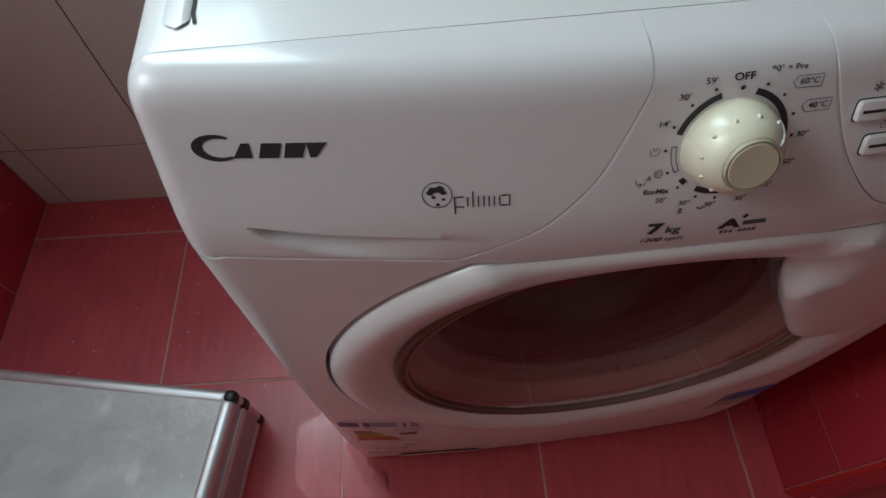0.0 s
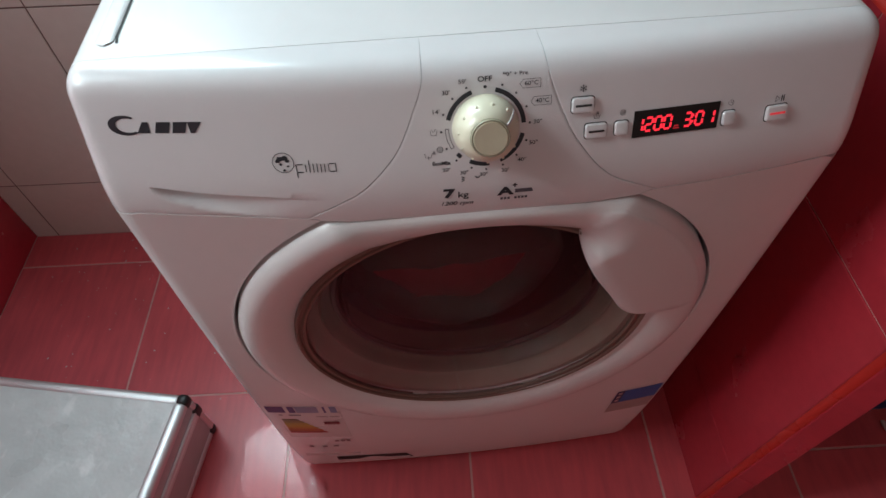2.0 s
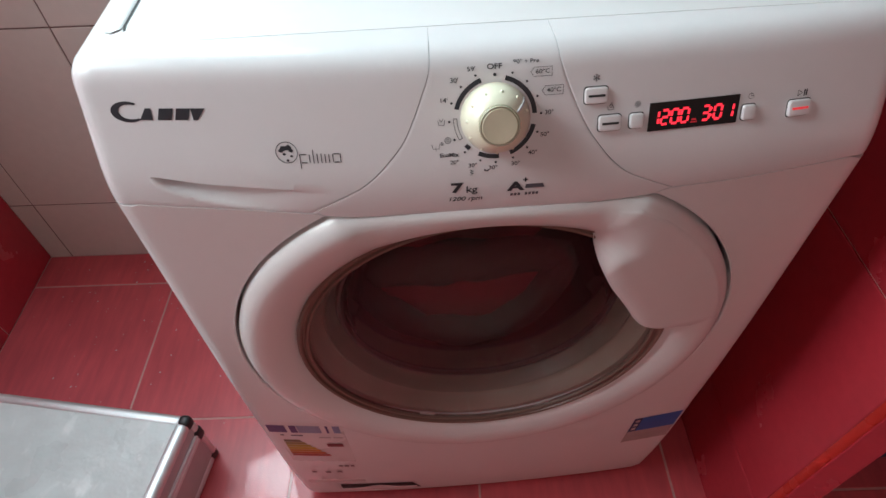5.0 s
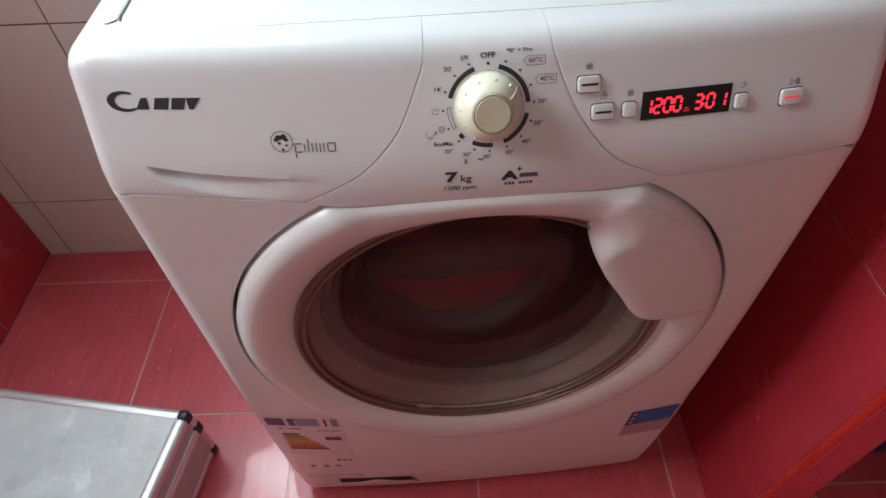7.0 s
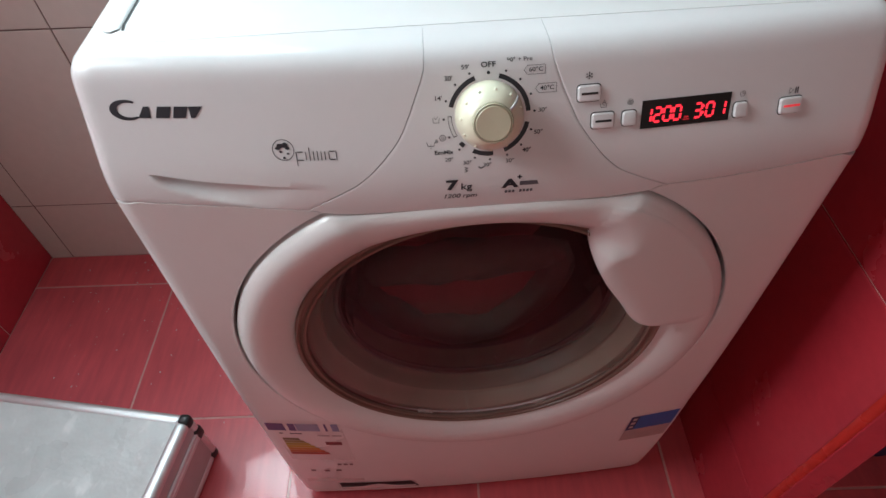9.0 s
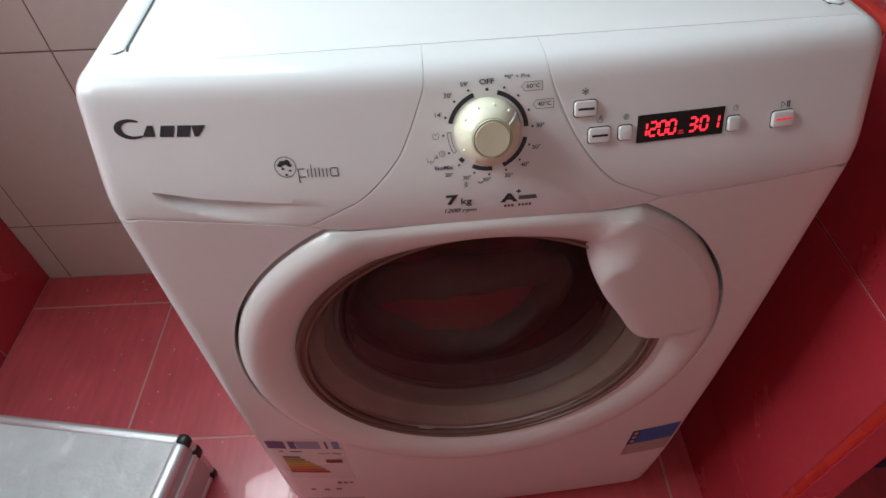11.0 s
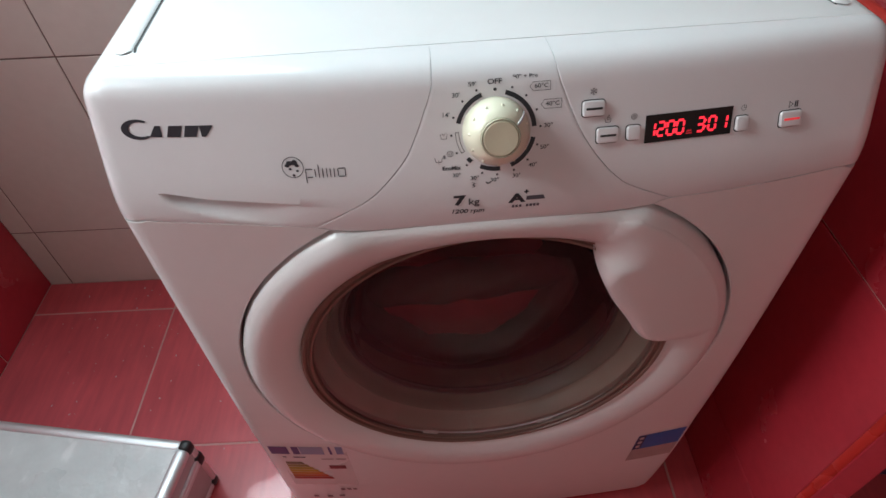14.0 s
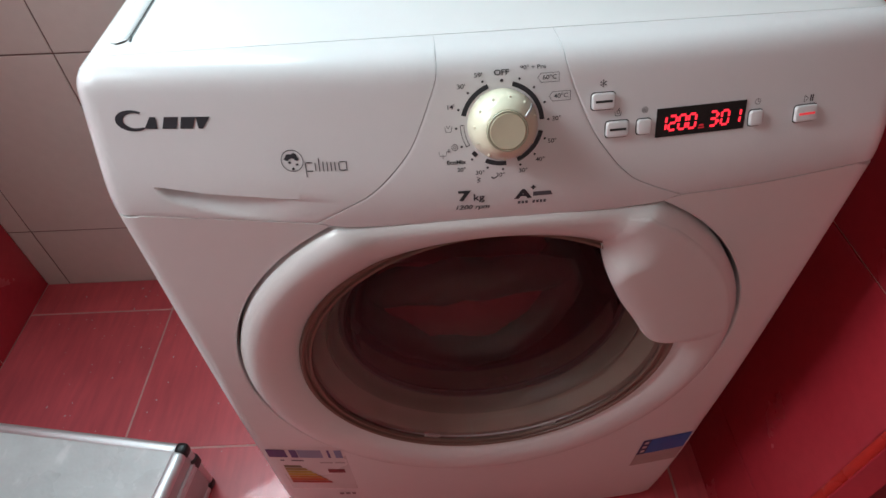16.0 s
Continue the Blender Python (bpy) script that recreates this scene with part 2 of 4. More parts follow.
SEAM_L = [(-0.1427, 0.7335), (-0.1121, 0.7505), (-0.1032, 0.7552), (-0.0897, 0.7657), (-0.0716, 0.7843), (-0.0622, 0.8004), (-0.0551, 0.816), (-0.0514, 0.8244), (-0.0487, 0.836), (-0.0475, 0.868)]
SEAM_R = [(0.0365, 0.868), (0.0385, 0.838), (0.0452, 0.8173), (0.0584, 0.7914), (0.0741, 0.7712), (0.0858, 0.7598), (0.0977, 0.7516), (0.1319, 0.7357)]
BOTTOM = [(-0.30, 0.7435), (-0.2034, 0.7386), (-0.1427, 0.7329), (-0.1325, 0.7301), (-0.1113, 0.7275), (-0.0508, 0.7285), (0.0097, 0.729), (0.0756, 0.7285), (0.1153, 0.7305), (0.1319, 0.7355), (0.187, 0.7365), (0.30, 0.7435)]
CREASE = [(-0.2508, 0.7655), (-0.2179, 0.7606), (-0.1773, 0.7572), (-0.1325, 0.753), (-0.1121, 0.7508)]
G = 0.0003


def smooth_curve(pts, k=5):
    """The same curve with k spans between neighbours, rounded (Catmull-Rom)."""
    out = []
    for i in range(len(pts) - 1):
        p0, p1, p2, p3 = (Vector(pts[min(max(j, 0), len(pts) - 1)]) for j in (i - 1, i, i + 1, i + 2))
        for s in range(k):
            t = s / k
            out.append(tuple(0.5 * (2 * p1 + (p2 - p0) * t + (2 * p0 - 5 * p1 + 4 * p2 - p3) * t * t + (3 * p1 - p0 - 3 * p2 + p3) * t ** 3)))
    return out + [pts[-1]]


SEAM_L, SEAM_R, BOTTOM = smooth_curve(SEAM_L), smooth_curve(SEAM_R), smooth_curve(BOTTOM, 4)
DOOR = Vector((-0.006, 0.0, 0.515))

machine = tagged(new("washing_machine"), "white front-loading washing machine with closed round door, running", "washing machine")
machine.matrix_world = pose(0.29, 0, 0, 0, 0, 2.75)


def side_cols(x, v, sign, out=0.0, deep=0.04):
    """The rounded corner where the front meets the side, as points outward from x."""
    p, n = skin(x, v, out)
    pts = [p + Vector((sign * ROUND * math.sin(a), 0, 0)) + n * ROUND * (1 - math.cos(a)) for a in [math.pi / 2 * k / 6 for k in range(1, 7)]]
    return pts + [pts[-1] + n * deep]


def panel_piece(name, x0, x1, low, high, material, label, wall=0.006, left=False, right=False, crease=None, cols=40, rows=30):
    xs = sorted({round(x0 + (x1 - x0) * i / cols, 5) for i in range(cols + 1)} | {round(x, 5) for x, _ in SEAM_L + SEAM_R + BOTTOM if x0 < x < x1} | {round(x0, 5), round(x1, 5)})
    columns = []
    for x in xs:
        a, b = low(x) + G, high(x) - G
        vs = [a + (b - a) * k / rows for k in range(rows + 1)]
        outs = [0.0] * len(vs)
        if crease:
            c = max(lerp_table(crease, x), a + 0.002)
            run = max(x - crease[0][0], 0.0)
            amount = math.sqrt(min(run / 0.012, 1.0)) * (0.06 + 0.94 * ease((-0.142 - x) / 0.10)) * ease((-0.112 - x) / 0.06)
            deep = (c - a) * min(1.0, math.sqrt(run / 0.075)) + 1e-5
            k0 = 12
            vs = [a + (c - 0.0005 - a) * k / (k0 - 1) for k in range(k0)] + [c + 0.0005 + (b - c - 0.0005) * k / (rows - k0) for k in range(rows - k0 + 1)]
            outs = [-0.015 * amount * max(0.0, 1 - (c - v) / deep) ** 0.8 if v < c else 0.0 for v in vs]
        edge = 0.0004
        pts = [skin(x, v, o)[0] for v, o in zip(vs, outs)]
        p, n = skin(x, vs[0], outs[0])
        q, m = skin(x, vs[-1], outs[-1])
        pts = [p + n * wall] + pts + [q + m * wall]
        pts[1] = pts[1] + n * edge
        pts[-2] = pts[-2] + m * (edge if vs[-1] < VEND - 0.002 else 0.0002)
        columns.append(pts)
    if left or right:
        extra = []
        x = x0 if left else x1
        sg = -1 if left else 1
        a, b = low(x) + G, high(x) - G
        vs = [a] + [a + (b - a) * k / rows for k in range(rows + 1)] + [b]
        stack = [side_cols(x, v, sg) for v in vs]
        for k in range(7):
            extra.append([s[k] for s in stack])
        columns = extra[::-1] + columns if left else columns + extra
    return part(name, grid(columns), material, machine, label)


low_b = lambda x: lerp_table(BOTTOM, x)
panel_piece("detergent_drawer_front", -HALF, -0.0475, lambda x: max(low_b(x), lerp_table(SEAM_L, x)) if x > -0.1427 else low_b(x), lambda x: VEND, WHITE_P,
            "white drawer front with a finger recess", left=True, crease=CREASE, cols=60)
panel_piece("dial_panel", -0.1425, 0.1317, low_b, lambda x: lerp_table(SEAM_L, x) if x < -0.0475 else (lerp_table(SEAM_R, x) if x > 0.0365 else VEND), WHITE_P, "", cols=70)
panel_piece("display_panel", 0.0365, HALF, lambda x: max(low_b(x), lerp_table(SEAM_R, x)) if x < 0.1319 else low_b(x), lambda x: VEND, WHITE_P, "", right=True, cols=60)


def cabinet_front():
    """The front below the panel, from the door's hole out to its rounded edges."""
    n = 480
    rows = [[] for _ in range(14)]
    for i in range(n):
        th = 2 * math.pi * i / n
        c, s = math.cos(th), math.sin(th)
        deg = math.degrees(th)
        gap = 0.0024 if (deg < 66 or 112 < deg < 200 or deg > 350) else 0.0012
        r0 = 0.247 + gap
        best, nrm = 9, None
        for k, lim, nn in ((c, HALF + 0.006 if c > 0 else -HALF + 0.006, (math.copysign(1, c), 0)), (s, 0.018 - 0.515 if s < 0 else 9, (0, -1))):
            if abs(k) > 1e-6 and lim / k > 0 and lim / k < best:
                best, nrm = lim / k, nn
        x, z = DOOR.x + c * best, DOOR.z + s * best
        top = low_b(x) - G
        if z > top:
            lo, hi = 0.0, best
            for _ in range(30):
                mid = (lo + hi) / 2
                if DOOR.z + s * mid > low_b(DOOR.x + c * mid) - G:
                    hi = mid
                else:
                    lo = mid
            best, nrm = lo, (0, 1)
        r0 = min(r0, best - 0.0006)
        p, nn = skin(DOOR.x + c * r0, DOOR.z + s * r0)
        pts = [p + nn * 0.03, p + nn * 0.0012]
        for k in range(7):
            r = r0 + 0.0014 + (best - r0 - 0.0014) * k / 6 if best > r0 + 0.0014 else best
            pts.append(skin(DOOR.x + c * r, DOOR.z + s * r)[0])
        q, nq = skin(DOOR.x + c * best, DOOR.z + s * best)
        if nrm == (0, 1):
            pts += [q + nq * 0.001 * k for k in (1, 3, 6, 9, 12)]
        else:
            rr = 0.018 if nrm[1] == 0 else 0.010
            o = Vector((nrm[0], 0, nrm[1]))
            pts += [q + o * rr * math.sin(a) + nq * rr * (1 - math.cos(a)) for a in (0.4, 0.8, 1.2, math.pi / 2)] + [q + o * rr + nq * 0.055]
        for row, pt in zip(rows, pts):
            row.append(pt)
    return grid(rows, True)


part("front_panel", cabinet_front(), WHITE, machine, "white enamelled front")

# steel sides, back and top of the cabinet
HW = HALF + ROUND
for sx in (-1, 1):
    part("side_panel", box((sx * HW - 0.012 if sx > 0 else -HW + 0.001, 0.045, 0.02), (sx * HW - 0.001 if sx > 0 else -HW + 0.012, 0.435, 0.818), 0.003), WHITE, machine)
part("back_panel", box((-HW + 0.012, 0.425, 0.02), (HW - 0.012, 0.435, 0.80)), WHITE, machine)
TOPZ = skin(0, VEND)[0].z


def top_plate():
    out = []
    for inset, z in ((0.0, TOPZ - 0.03), (0.0, TOPZ - 0.018), (0.0014, TOPZ - 0.0108), (0.0053, TOPZ - 0.0053), (0.0108, TOPZ - 0.0014), (0.018, TOPZ), (0.05, TOPZ)):
        w, f, b = HW - inset, 0.02685, 0.445 - inset
        out.append([Vector((w, f, z)), Vector((w, b, z)), Vector((-w, b, z)), Vector((-w, f, z))])
    bm = grid(out, True)
    bm.verts.ensure_lookup_table()
    bm.faces.new(bm.verts[len(bm.verts) - 4:])
    return bm


part("top_plate", top_plate(), WHITE, machine, "white glossy worktop with a raised rim")
for sx in (-1, 1):
    # pale strip along each side of the top, beside a shallow groove's painted shade
    rows = [[Vector((sx * (0.2625 + d), y - e, TOPZ + h)) for d, h, e in ((0.0, 0.0004, 0), (0.001, 0.0011, 0.002), (0.006, 0.0012, 0.006), (0.011, 0.0010, 0.003), (0.0135, 0.0002, 0))] for y in (0.047, 0.0485, 0.06, 0.2, 0.40)]
    part("top_strip", grid(rows), WHITE_P, machine, "pale strip set in the top")
    part("top_groove", grid([[Vector((sx * x + (0.0016 if y < 0.05 else 0) , y, TOPZ + 0.0004)) for x in (0.2606, 0.2625)] for y in (0.044, 0.052, 0.2, 0.40)]), GAP_SHADE, machine, "dark line painted for the groove's shade")
for sx in (-1, 1):
    for y in (0.06, 0.38):
        part("foot", lathe([(0.0, 0.0), (0.02, 0.0), (0.02, 0.012), (0.009, 0.014), (0.009, 0.03), (0.0, 0.03)], pose(sx * 0.24, y, 0), 20), BLACK, machine)

# door
door = tagged(new("door"), "closed round porthole door with a moulded handle")
door.parent = machine
GR = 0.188


def polar(r, th, out):
    lift = 0.005 * min(max((0.247 - r) / 0.06, 0.0), 1.0)
    return skin(DOOR.x + r * math.cos(th), DOOR.z + lift + r * math.sin(th), out)[0]


RING_H = [(0.180, -0.022), (0.184, -0.014), (0.188, -0.0075), (0.195, -0.0025), (0.205, 0.003), (0.217, 0.0075), (0.228, 0.0095), (0.236, 0.0085), (0.242, 0.0045), (0.2455, 0.0), (0.247, -0.006), (0.247, -0.02)]


def ring_limit(th):
    """How far out the ring reaches before it meets the panel above it."""
    hi = 0.2475
    if DOOR.z + math.sin(th) * hi <= low_b(DOOR.x + hi * math.cos(th)) - 0.0012:
        return 0.247
    lo = 0.15
    for _ in range(25):
        mid = (lo + hi) / 2
        if DOOR.z + math.sin(th) * mid > low_b(DOOR.x + mid * math.cos(th)) - 0.0012:
            hi = mid
        else:
            lo = mid
    return lo


def ring_height(r, th, lim):
    """The ring's height over the front; r on the scale of a whole ring."""
    h = lerp_table(RING_H, r)
    if r <= 0.197:
        return h
    low = 0.5 - 0.5 * math.tanh((math.sin(th) + 0.45) * 5)
    full = h * (1 - 0.55 * low) + 0.0015 * low
    cut = ease((0.247 - lim) / 0.016) * (1 if r < 0.2465 else 0)
    return full * (1 - 0.62 * cut)


def ring():
    n = 260
    rows = [[] for _ in RING_H]
    for i in range(n):
        th = 2 * math.pi * i / n
        lim = ring_limit(th)
        for row, (r, h) in zip(rows, RING_H):
            row.append(polar(0.180 + (r - 0.180) * (lim - 0.180) / 0.067, th, ring_height(r, th, lim)))
    return grid(rows, True)


part("door_ring", ring(), DOOR_P, door, "white moulded door ring")
HANDLE_IN = [(1.5, 0.243), (2.2, 0.234), (3.2, 0.212), (4.5, 0.194), (6.7, 0.172), (9, 0.162), (12, 0.1555), (18.3, 0.1495), (30, 0.1465), (40, 0.148), (48, 0.1545), (54, 0.1625), (58, 0.171), (61, 0.181), (64, 0.196), (67, 0.212)]


HANDLE_IN = smooth_curve(HANDLE_IN, 6)


def handle():
    n, k = 140, 40
    rows = [[] for _ in range(k + 4)]
    for i in range(n + 1):
        deg = 1.5 + 70.5 * i / n
        th = radians(deg)
        lim = ring_limit(th)
        r0, r1 = lerp_table(HANDLE_IN, deg), min(0.2440, lim - 0.0012)
        r0 = min(r0, r1 - 0.004)
        tail = ease((deg - 0.8) / 9)
        rows[0].append(polar(r0 + 0.003, th, -0.018))
        rows[1].append(polar(r0 + 0.0003, th, -0.007))
        for j in range(k + 1):
            r = r0 + (r1 - r0) * (j / k) ** 1.25
            whole = 0.180 + (r - 0.180) * 0.067 / (lim - 0.180)
            base = ring_height(max(whole, 0.180), th, lim) - 0.0012
            lip = math.sqrt(max(0.0, 1 - max(0.0, 1 - (r - r0) / 0.020) ** 2))
            own = 0.0030 + 0.0085 * lip * tail - 0.0020 * ease((r - r0 - 0.03) / 0.06)
            fade = ease((63.5 + 4.0 * ease((0.195 - r) / 0.02) - deg + 6.5 * (r - 0.167) / 0.073) / 17)
            h = base + (own - base) * fade
            h = h + (-0.0005 - h) * ease((r - (r1 - 0.010)) / 0.010)
            rows[j + 2].append(polar(r, th, h))
        rows[k + 3].append(polar(r1 + 0.001, th, -0.012))
    return grid(rows)


part("door_handle", handle(), DOOR_P, door, "white moulded handle over the ring").data.set_sharp_from_angle(angle=3.1)

# porthole: outer cover, smoky rim, gasket, glass bowl and drum; their axis runs into the machine
AX = Matrix.Translation((DOOR.x, skin(DOOR.x, DOOR.z)[0].y, DOOR.z + 0.005)) @ pose(0, 0, 0, -90, 0, 0)
part("door_window", lathe([(0.0, 0.004), (0.06, 0.0045), (0.12, 0.0065), (0.165, 0.0095), (0.1805, 0.0118), (0.1805, 0.0142), (0.165, 0.0120), (0.12, 0.0090), (0.06, 0.0070), (0.0, 0.0065)], AX), GLASS, door, "clear domed porthole cover").visible_shadow = False
part("window_rim", lathe([(0.1915, 0.020), (0.1900, 0.0095), (0.1880, 0.0078), (0.1855, 0.0085), (0.1845, 0.0112), (0.1825, 0.0118), (0.1812, 0.0098), (0.1790, 0.0095), (0.1775, 0.0125), (0.1790, 0.0170), (0.1860, 0.0200), (0.1860, 0.026)], AX), RIM, door, "smoky brown double rim")
part("door_gasket", lathe([(0.186, 0.020), (0.178, 0.022), (0.1735, 0.028), (0.1715, 0.036), (0.167, 0.042)], AX), RUBBER, door, "beige rubber gasket")
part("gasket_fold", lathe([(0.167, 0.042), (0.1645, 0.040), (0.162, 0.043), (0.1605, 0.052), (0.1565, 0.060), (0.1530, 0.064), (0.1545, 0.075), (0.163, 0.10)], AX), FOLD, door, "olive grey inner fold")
part("glass_bowl", lathe([(0.151, 0.062), (0.1485, 0.0585), (0.145, 0.0605), (0.140, 0.072), (0.131, 0.098), (0.113, 0.118), (0.08, 0.130), (0.0, 0.135), (0.0, 0.141), (0.082, 0.136), (0.117, 0.123), (0.136, 0.102), (0.146, 0.076), (0.151, 0.0665), (0.151, 0.062)], AX), BOWL, door, "clear glass bowl").visible_shadow = False
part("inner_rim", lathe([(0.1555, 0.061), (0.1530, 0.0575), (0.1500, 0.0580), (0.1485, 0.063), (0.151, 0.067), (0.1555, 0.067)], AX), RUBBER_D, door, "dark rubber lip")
drops = bmesh.new()
for k in range(40):
    r, a = abs(random.gauss(0, 0.02)) + 0.002, random.uniform(0, 6.28)
    vs = bmesh.ops.create_icosphere(drops, subdivisions=1, radius=1)["verts"]
    q = random.uniform(0.0004, 0.0013)
    bmesh.ops.transform(drops, matrix=AX @ Matrix.Translation((0.012 + 1.6 * r * math.cos(a), 0.028 + r * math.sin(a) * 0.6, 0.0041)) @ Matrix.Diagonal((q * 1.6, q, q * 0.4, 1)), verts=vs)
tagged(part("water_drop", drops, WATER, door, "clear drops on the porthole cover"), kind="stuff")
for a in (-112, -64):
    bm = box((-0.010, -0.003, -0.0015), (0.010, 0.003, 0.0015), 0.0014, 2)
    bmesh.ops.transform(bm, matrix=AX @ Matrix.Rotation(radians(-a), 4, "Z") @ Matrix.Translation((0.1755, 0, 0.0155)) @ Matrix.Rotation(radians(90), 4, "Z"), verts=bm.verts)
    part("rim_clip", bm, PALE, door, "small pale clip")


def drum():
    bm = lathe([(0.163, 0.10), (0.17, 0.11), (0.215, 0.12), (0.225, 0.14), (0.225, 0.34), (0.20, 0.352), (0.0, 0.36)], AX)
    for k in range(3):
        a = 2 * math.pi * k / 3 + 0.5
        c, s = math.cos(a), math.sin(a)
        rows = []
        for h in (0.14, 0.15, 0.24, 0.33, 0.34):
            hh = 0.035 if 0.145 < h < 0.335 else 0.004
            rows.append([AX @ Vector((c * (0.224 - d) - s * e, s * (0.224 - d) + c * e, h)) for e, d in ((-0.03, 0), (-0.012, hh), (0.012, hh), (0.03, 0))])
        grid(rows, False, bm)
    return bm


part("drum", drum(), SHADED_STEEL, machine, "perforated steel drum, darkened for the shade inside")


def crumpled_roll(pts, radius, seed):
    """A crumpled roll along a line of points, with folds round it."""
    pts = [Vector(p) for p in smooth_curve(pts, 6)]
    n, rows = 22, []
    for i, p in enumerate(pts):
        d = (pts[min(i + 1, len(pts) - 1)] - pts[max(i - 1, 0)]).normalized()
        u = d.cross(Vector((0, 0.3, 1))).normalized()
        w = d.cross(u)
        end = math.sin(math.pi * (0.04 + 0.92 * i / (len(pts) - 1))) ** 0.4
        row = []
        for k in range(n):
            a = 2 * math.pi * k / n
            q = p + (u * math.cos(a) + w * math.sin(a)) * radius * end
            f = 1 + 0.16 * noise.noise(q * 24 + Vector((seed, 0, 0))) + 0.06 * math.sin(5 * a + 60 * q.x + seed)
            row.append(AX @ (p + (q - p) * f))
        rows.append(row)
    return grid(rows, True)


def reflection_roll(name, pts, radius, seed, material, label):
    ob = part(name, crumpled_roll(pts, radius, seed), material, None, label)
    ob.matrix_world = machine.matrix_world
    tagged(ob, category="laundry", group="laundry in the drum")


# Added rolls: red floor reflection and dark reflections in the glass, put into colour.
DARK_REFLECTION = mat("dark_reflection_tone", (0.12, 0.112, 0.10), 0.75, var=0.3, scale=60, bump=0.5, bscale=500)
RED_REFLECTION = mat("red_reflection_tone", (0.58, 0.08, 0.095), 0.7, var=0.2, scale=60, bump=0.5, bscale=500)
reflection_roll("red_reflection_roll", [(-0.14, 0.145, 0.25), (-0.05, 0.165, 0.225), (0.04, 0.165, 0.225), (0.11, 0.150, 0.25)], 0.058, 2.0, RED_REFLECTION, "crumpled red roll standing in for the floor's reflection in the porthole")
reflection_roll("red_reflection_roll", [(-0.13, 0.130, 0.315), (-0.04, 0.150, 0.310), (0.05, 0.150, 0.310), (0.13, 0.125, 0.315)], 0.040, 7.0, RED_REFLECTION, "red roll at the drum's back, standing in for a reflected red band")
reflection_roll("dark_reflection_roll", [(-0.17, 0.145, 0.235), (-0.10, 0.108, 0.210), (-0.02, 0.092, 0.200), (0.07, 0.100, 0.210), (0.17, 0.130, 0.235)], 0.030, 5.0, DARK_REFLECTION, "dark roll standing in for a dark reflection in the porthole")
reflection_roll("dark_reflection_roll", [(-0.165, 0.115, 0.24), (-0.120, 0.170, 0.19), (0.0, 0.204, 0.168), (0.105, 0.172, 0.19), (0.165, 0.110, 0.23)], 0.030, 9.0, DARK_REFLECTION, "dark roll low in the drum, standing in for a dark reflection")


# knob, buttons and display
def on_skin(x, z, out=0.0):
    """A pose on the panel: x to the right, y up the panel, z out of it."""
    p, n = skin(x, z, out)
    side = (skin(x + 0.004, z)[0] - skin(x - 0.004, z)[0]).normalized()
    up = (skin(x, z + 0.003)[0] - skin(x, z - 0.003)[0]).normalized()
    face = side.cross(up).normalized()
    return Matrix.Translation(p) @ Matrix((side, face.cross(side), face)).transposed().to_4x4()


KNOB = (-0.0055, 0.8000)
dial = tagged(new("program_dial"), "round cream program dial")
dial.parent = machine
KM = on_skin(*KNOB)
part("dial_skirt", lathe([(0.0240, -0.001), (0.0240, 0.002), (0.0236, 0.005), (0.0222, 0.010), (0.0200, 0.0155), (0.0172, 0.0195), (0.0148, 0.0218), (0.0138, 0.0224), (0.0134, 0.0215), (0.0, 0.0212)], KM, 64), CREAM, dial, "yellowed cream dial skirt with raised dimples")
part("dial_cap_rim", lathe([(0.0136, 0.0205), (0.0135, 0.0238), (0.0130, 0.0245), (0.0122, 0.0242), (0.0120, 0.0225)], KM, 48), CREAM_R, dial, "darker olive cap rim")
part("dial_cap", lathe([(0.0121, 0.022), (0.0120, 0.0242), (0.0114, 0.0248), (0.007, 0.0246), (0.0, 0.0245)], KM, 48), CREAM_D, dial, "dull beige cap")
for k in range(11):
    a = radians(20 + 31 * k)
    bm = bmesh.new()
    bmesh.ops.create_icosphere(bm, subdivisions=2, radius=1)
    m = KM @ Matrix.Translation((0.0204 * math.cos(a), 0.0204 * math.sin(a), 0.0142)) @ Matrix.Rotation(a, 4, "Z") @ Matrix.Rotation(0.6, 4, "Y") @ Matrix.Diagonal((0.0016, 0.0011, 0.0011, 1))
    bmesh.ops.transform(bm, matrix=m, verts=bm.verts)
    part("dimple", bm, CREAM, dial)
bm = bmesh.new()
m = KM @ Matrix.Rotation(radians(35), 4, "Z")
rows = [[m @ Vector((r, w, h)) for w, h in ((-0.0012, z - 0.001), (-0.0006, z + 0.0007), (0.0006, z + 0.0007), (0.0012, z - 0.001))] for r, z in ((0.0140, 0.0222), (0.0165, 0.0208), (0.0195, 0.0168), (0.0218, 0.0118), (0.0234, 0.0065))]
part("dial_pointer", grid(rows, False, bm), WHITE_P, dial, "white pointer ridge")


def patch(bm, m, pts, h=0.0):
    """A flat or curved print: a polygon in the pose m."""
    bm.faces.new([bm.verts.new(m @ Vector((x, y, h))) for x, y in pts])
    return bm


def print_poly(bm, cx, cz, pts, out=0.00035):
    """A printed polygon that lies on the machine's front; pts from its centre, y up the panel."""
    slope = 0.922 if cz > 0.76 else 1.0
    bm.faces.new([bm.verts.new(skin(cx + x, cz + y * slope, out)[0]) for x, y in pts])


def arc_print(bm, r0, r1, a0, a1, centre=KNOB, n=14):
    pts = lambda r, a: (r * math.sin(radians(a)), r * math.cos(radians(a)))
    for k in range(n):
        a, b = a0 + (a1 - a0) * k / n, a0 + (a1 - a0) * (k + 1) / n
        print_poly(bm, *centre, [pts(r0, a), pts(r1, a), pts(r1, b), pts(r0, b)])


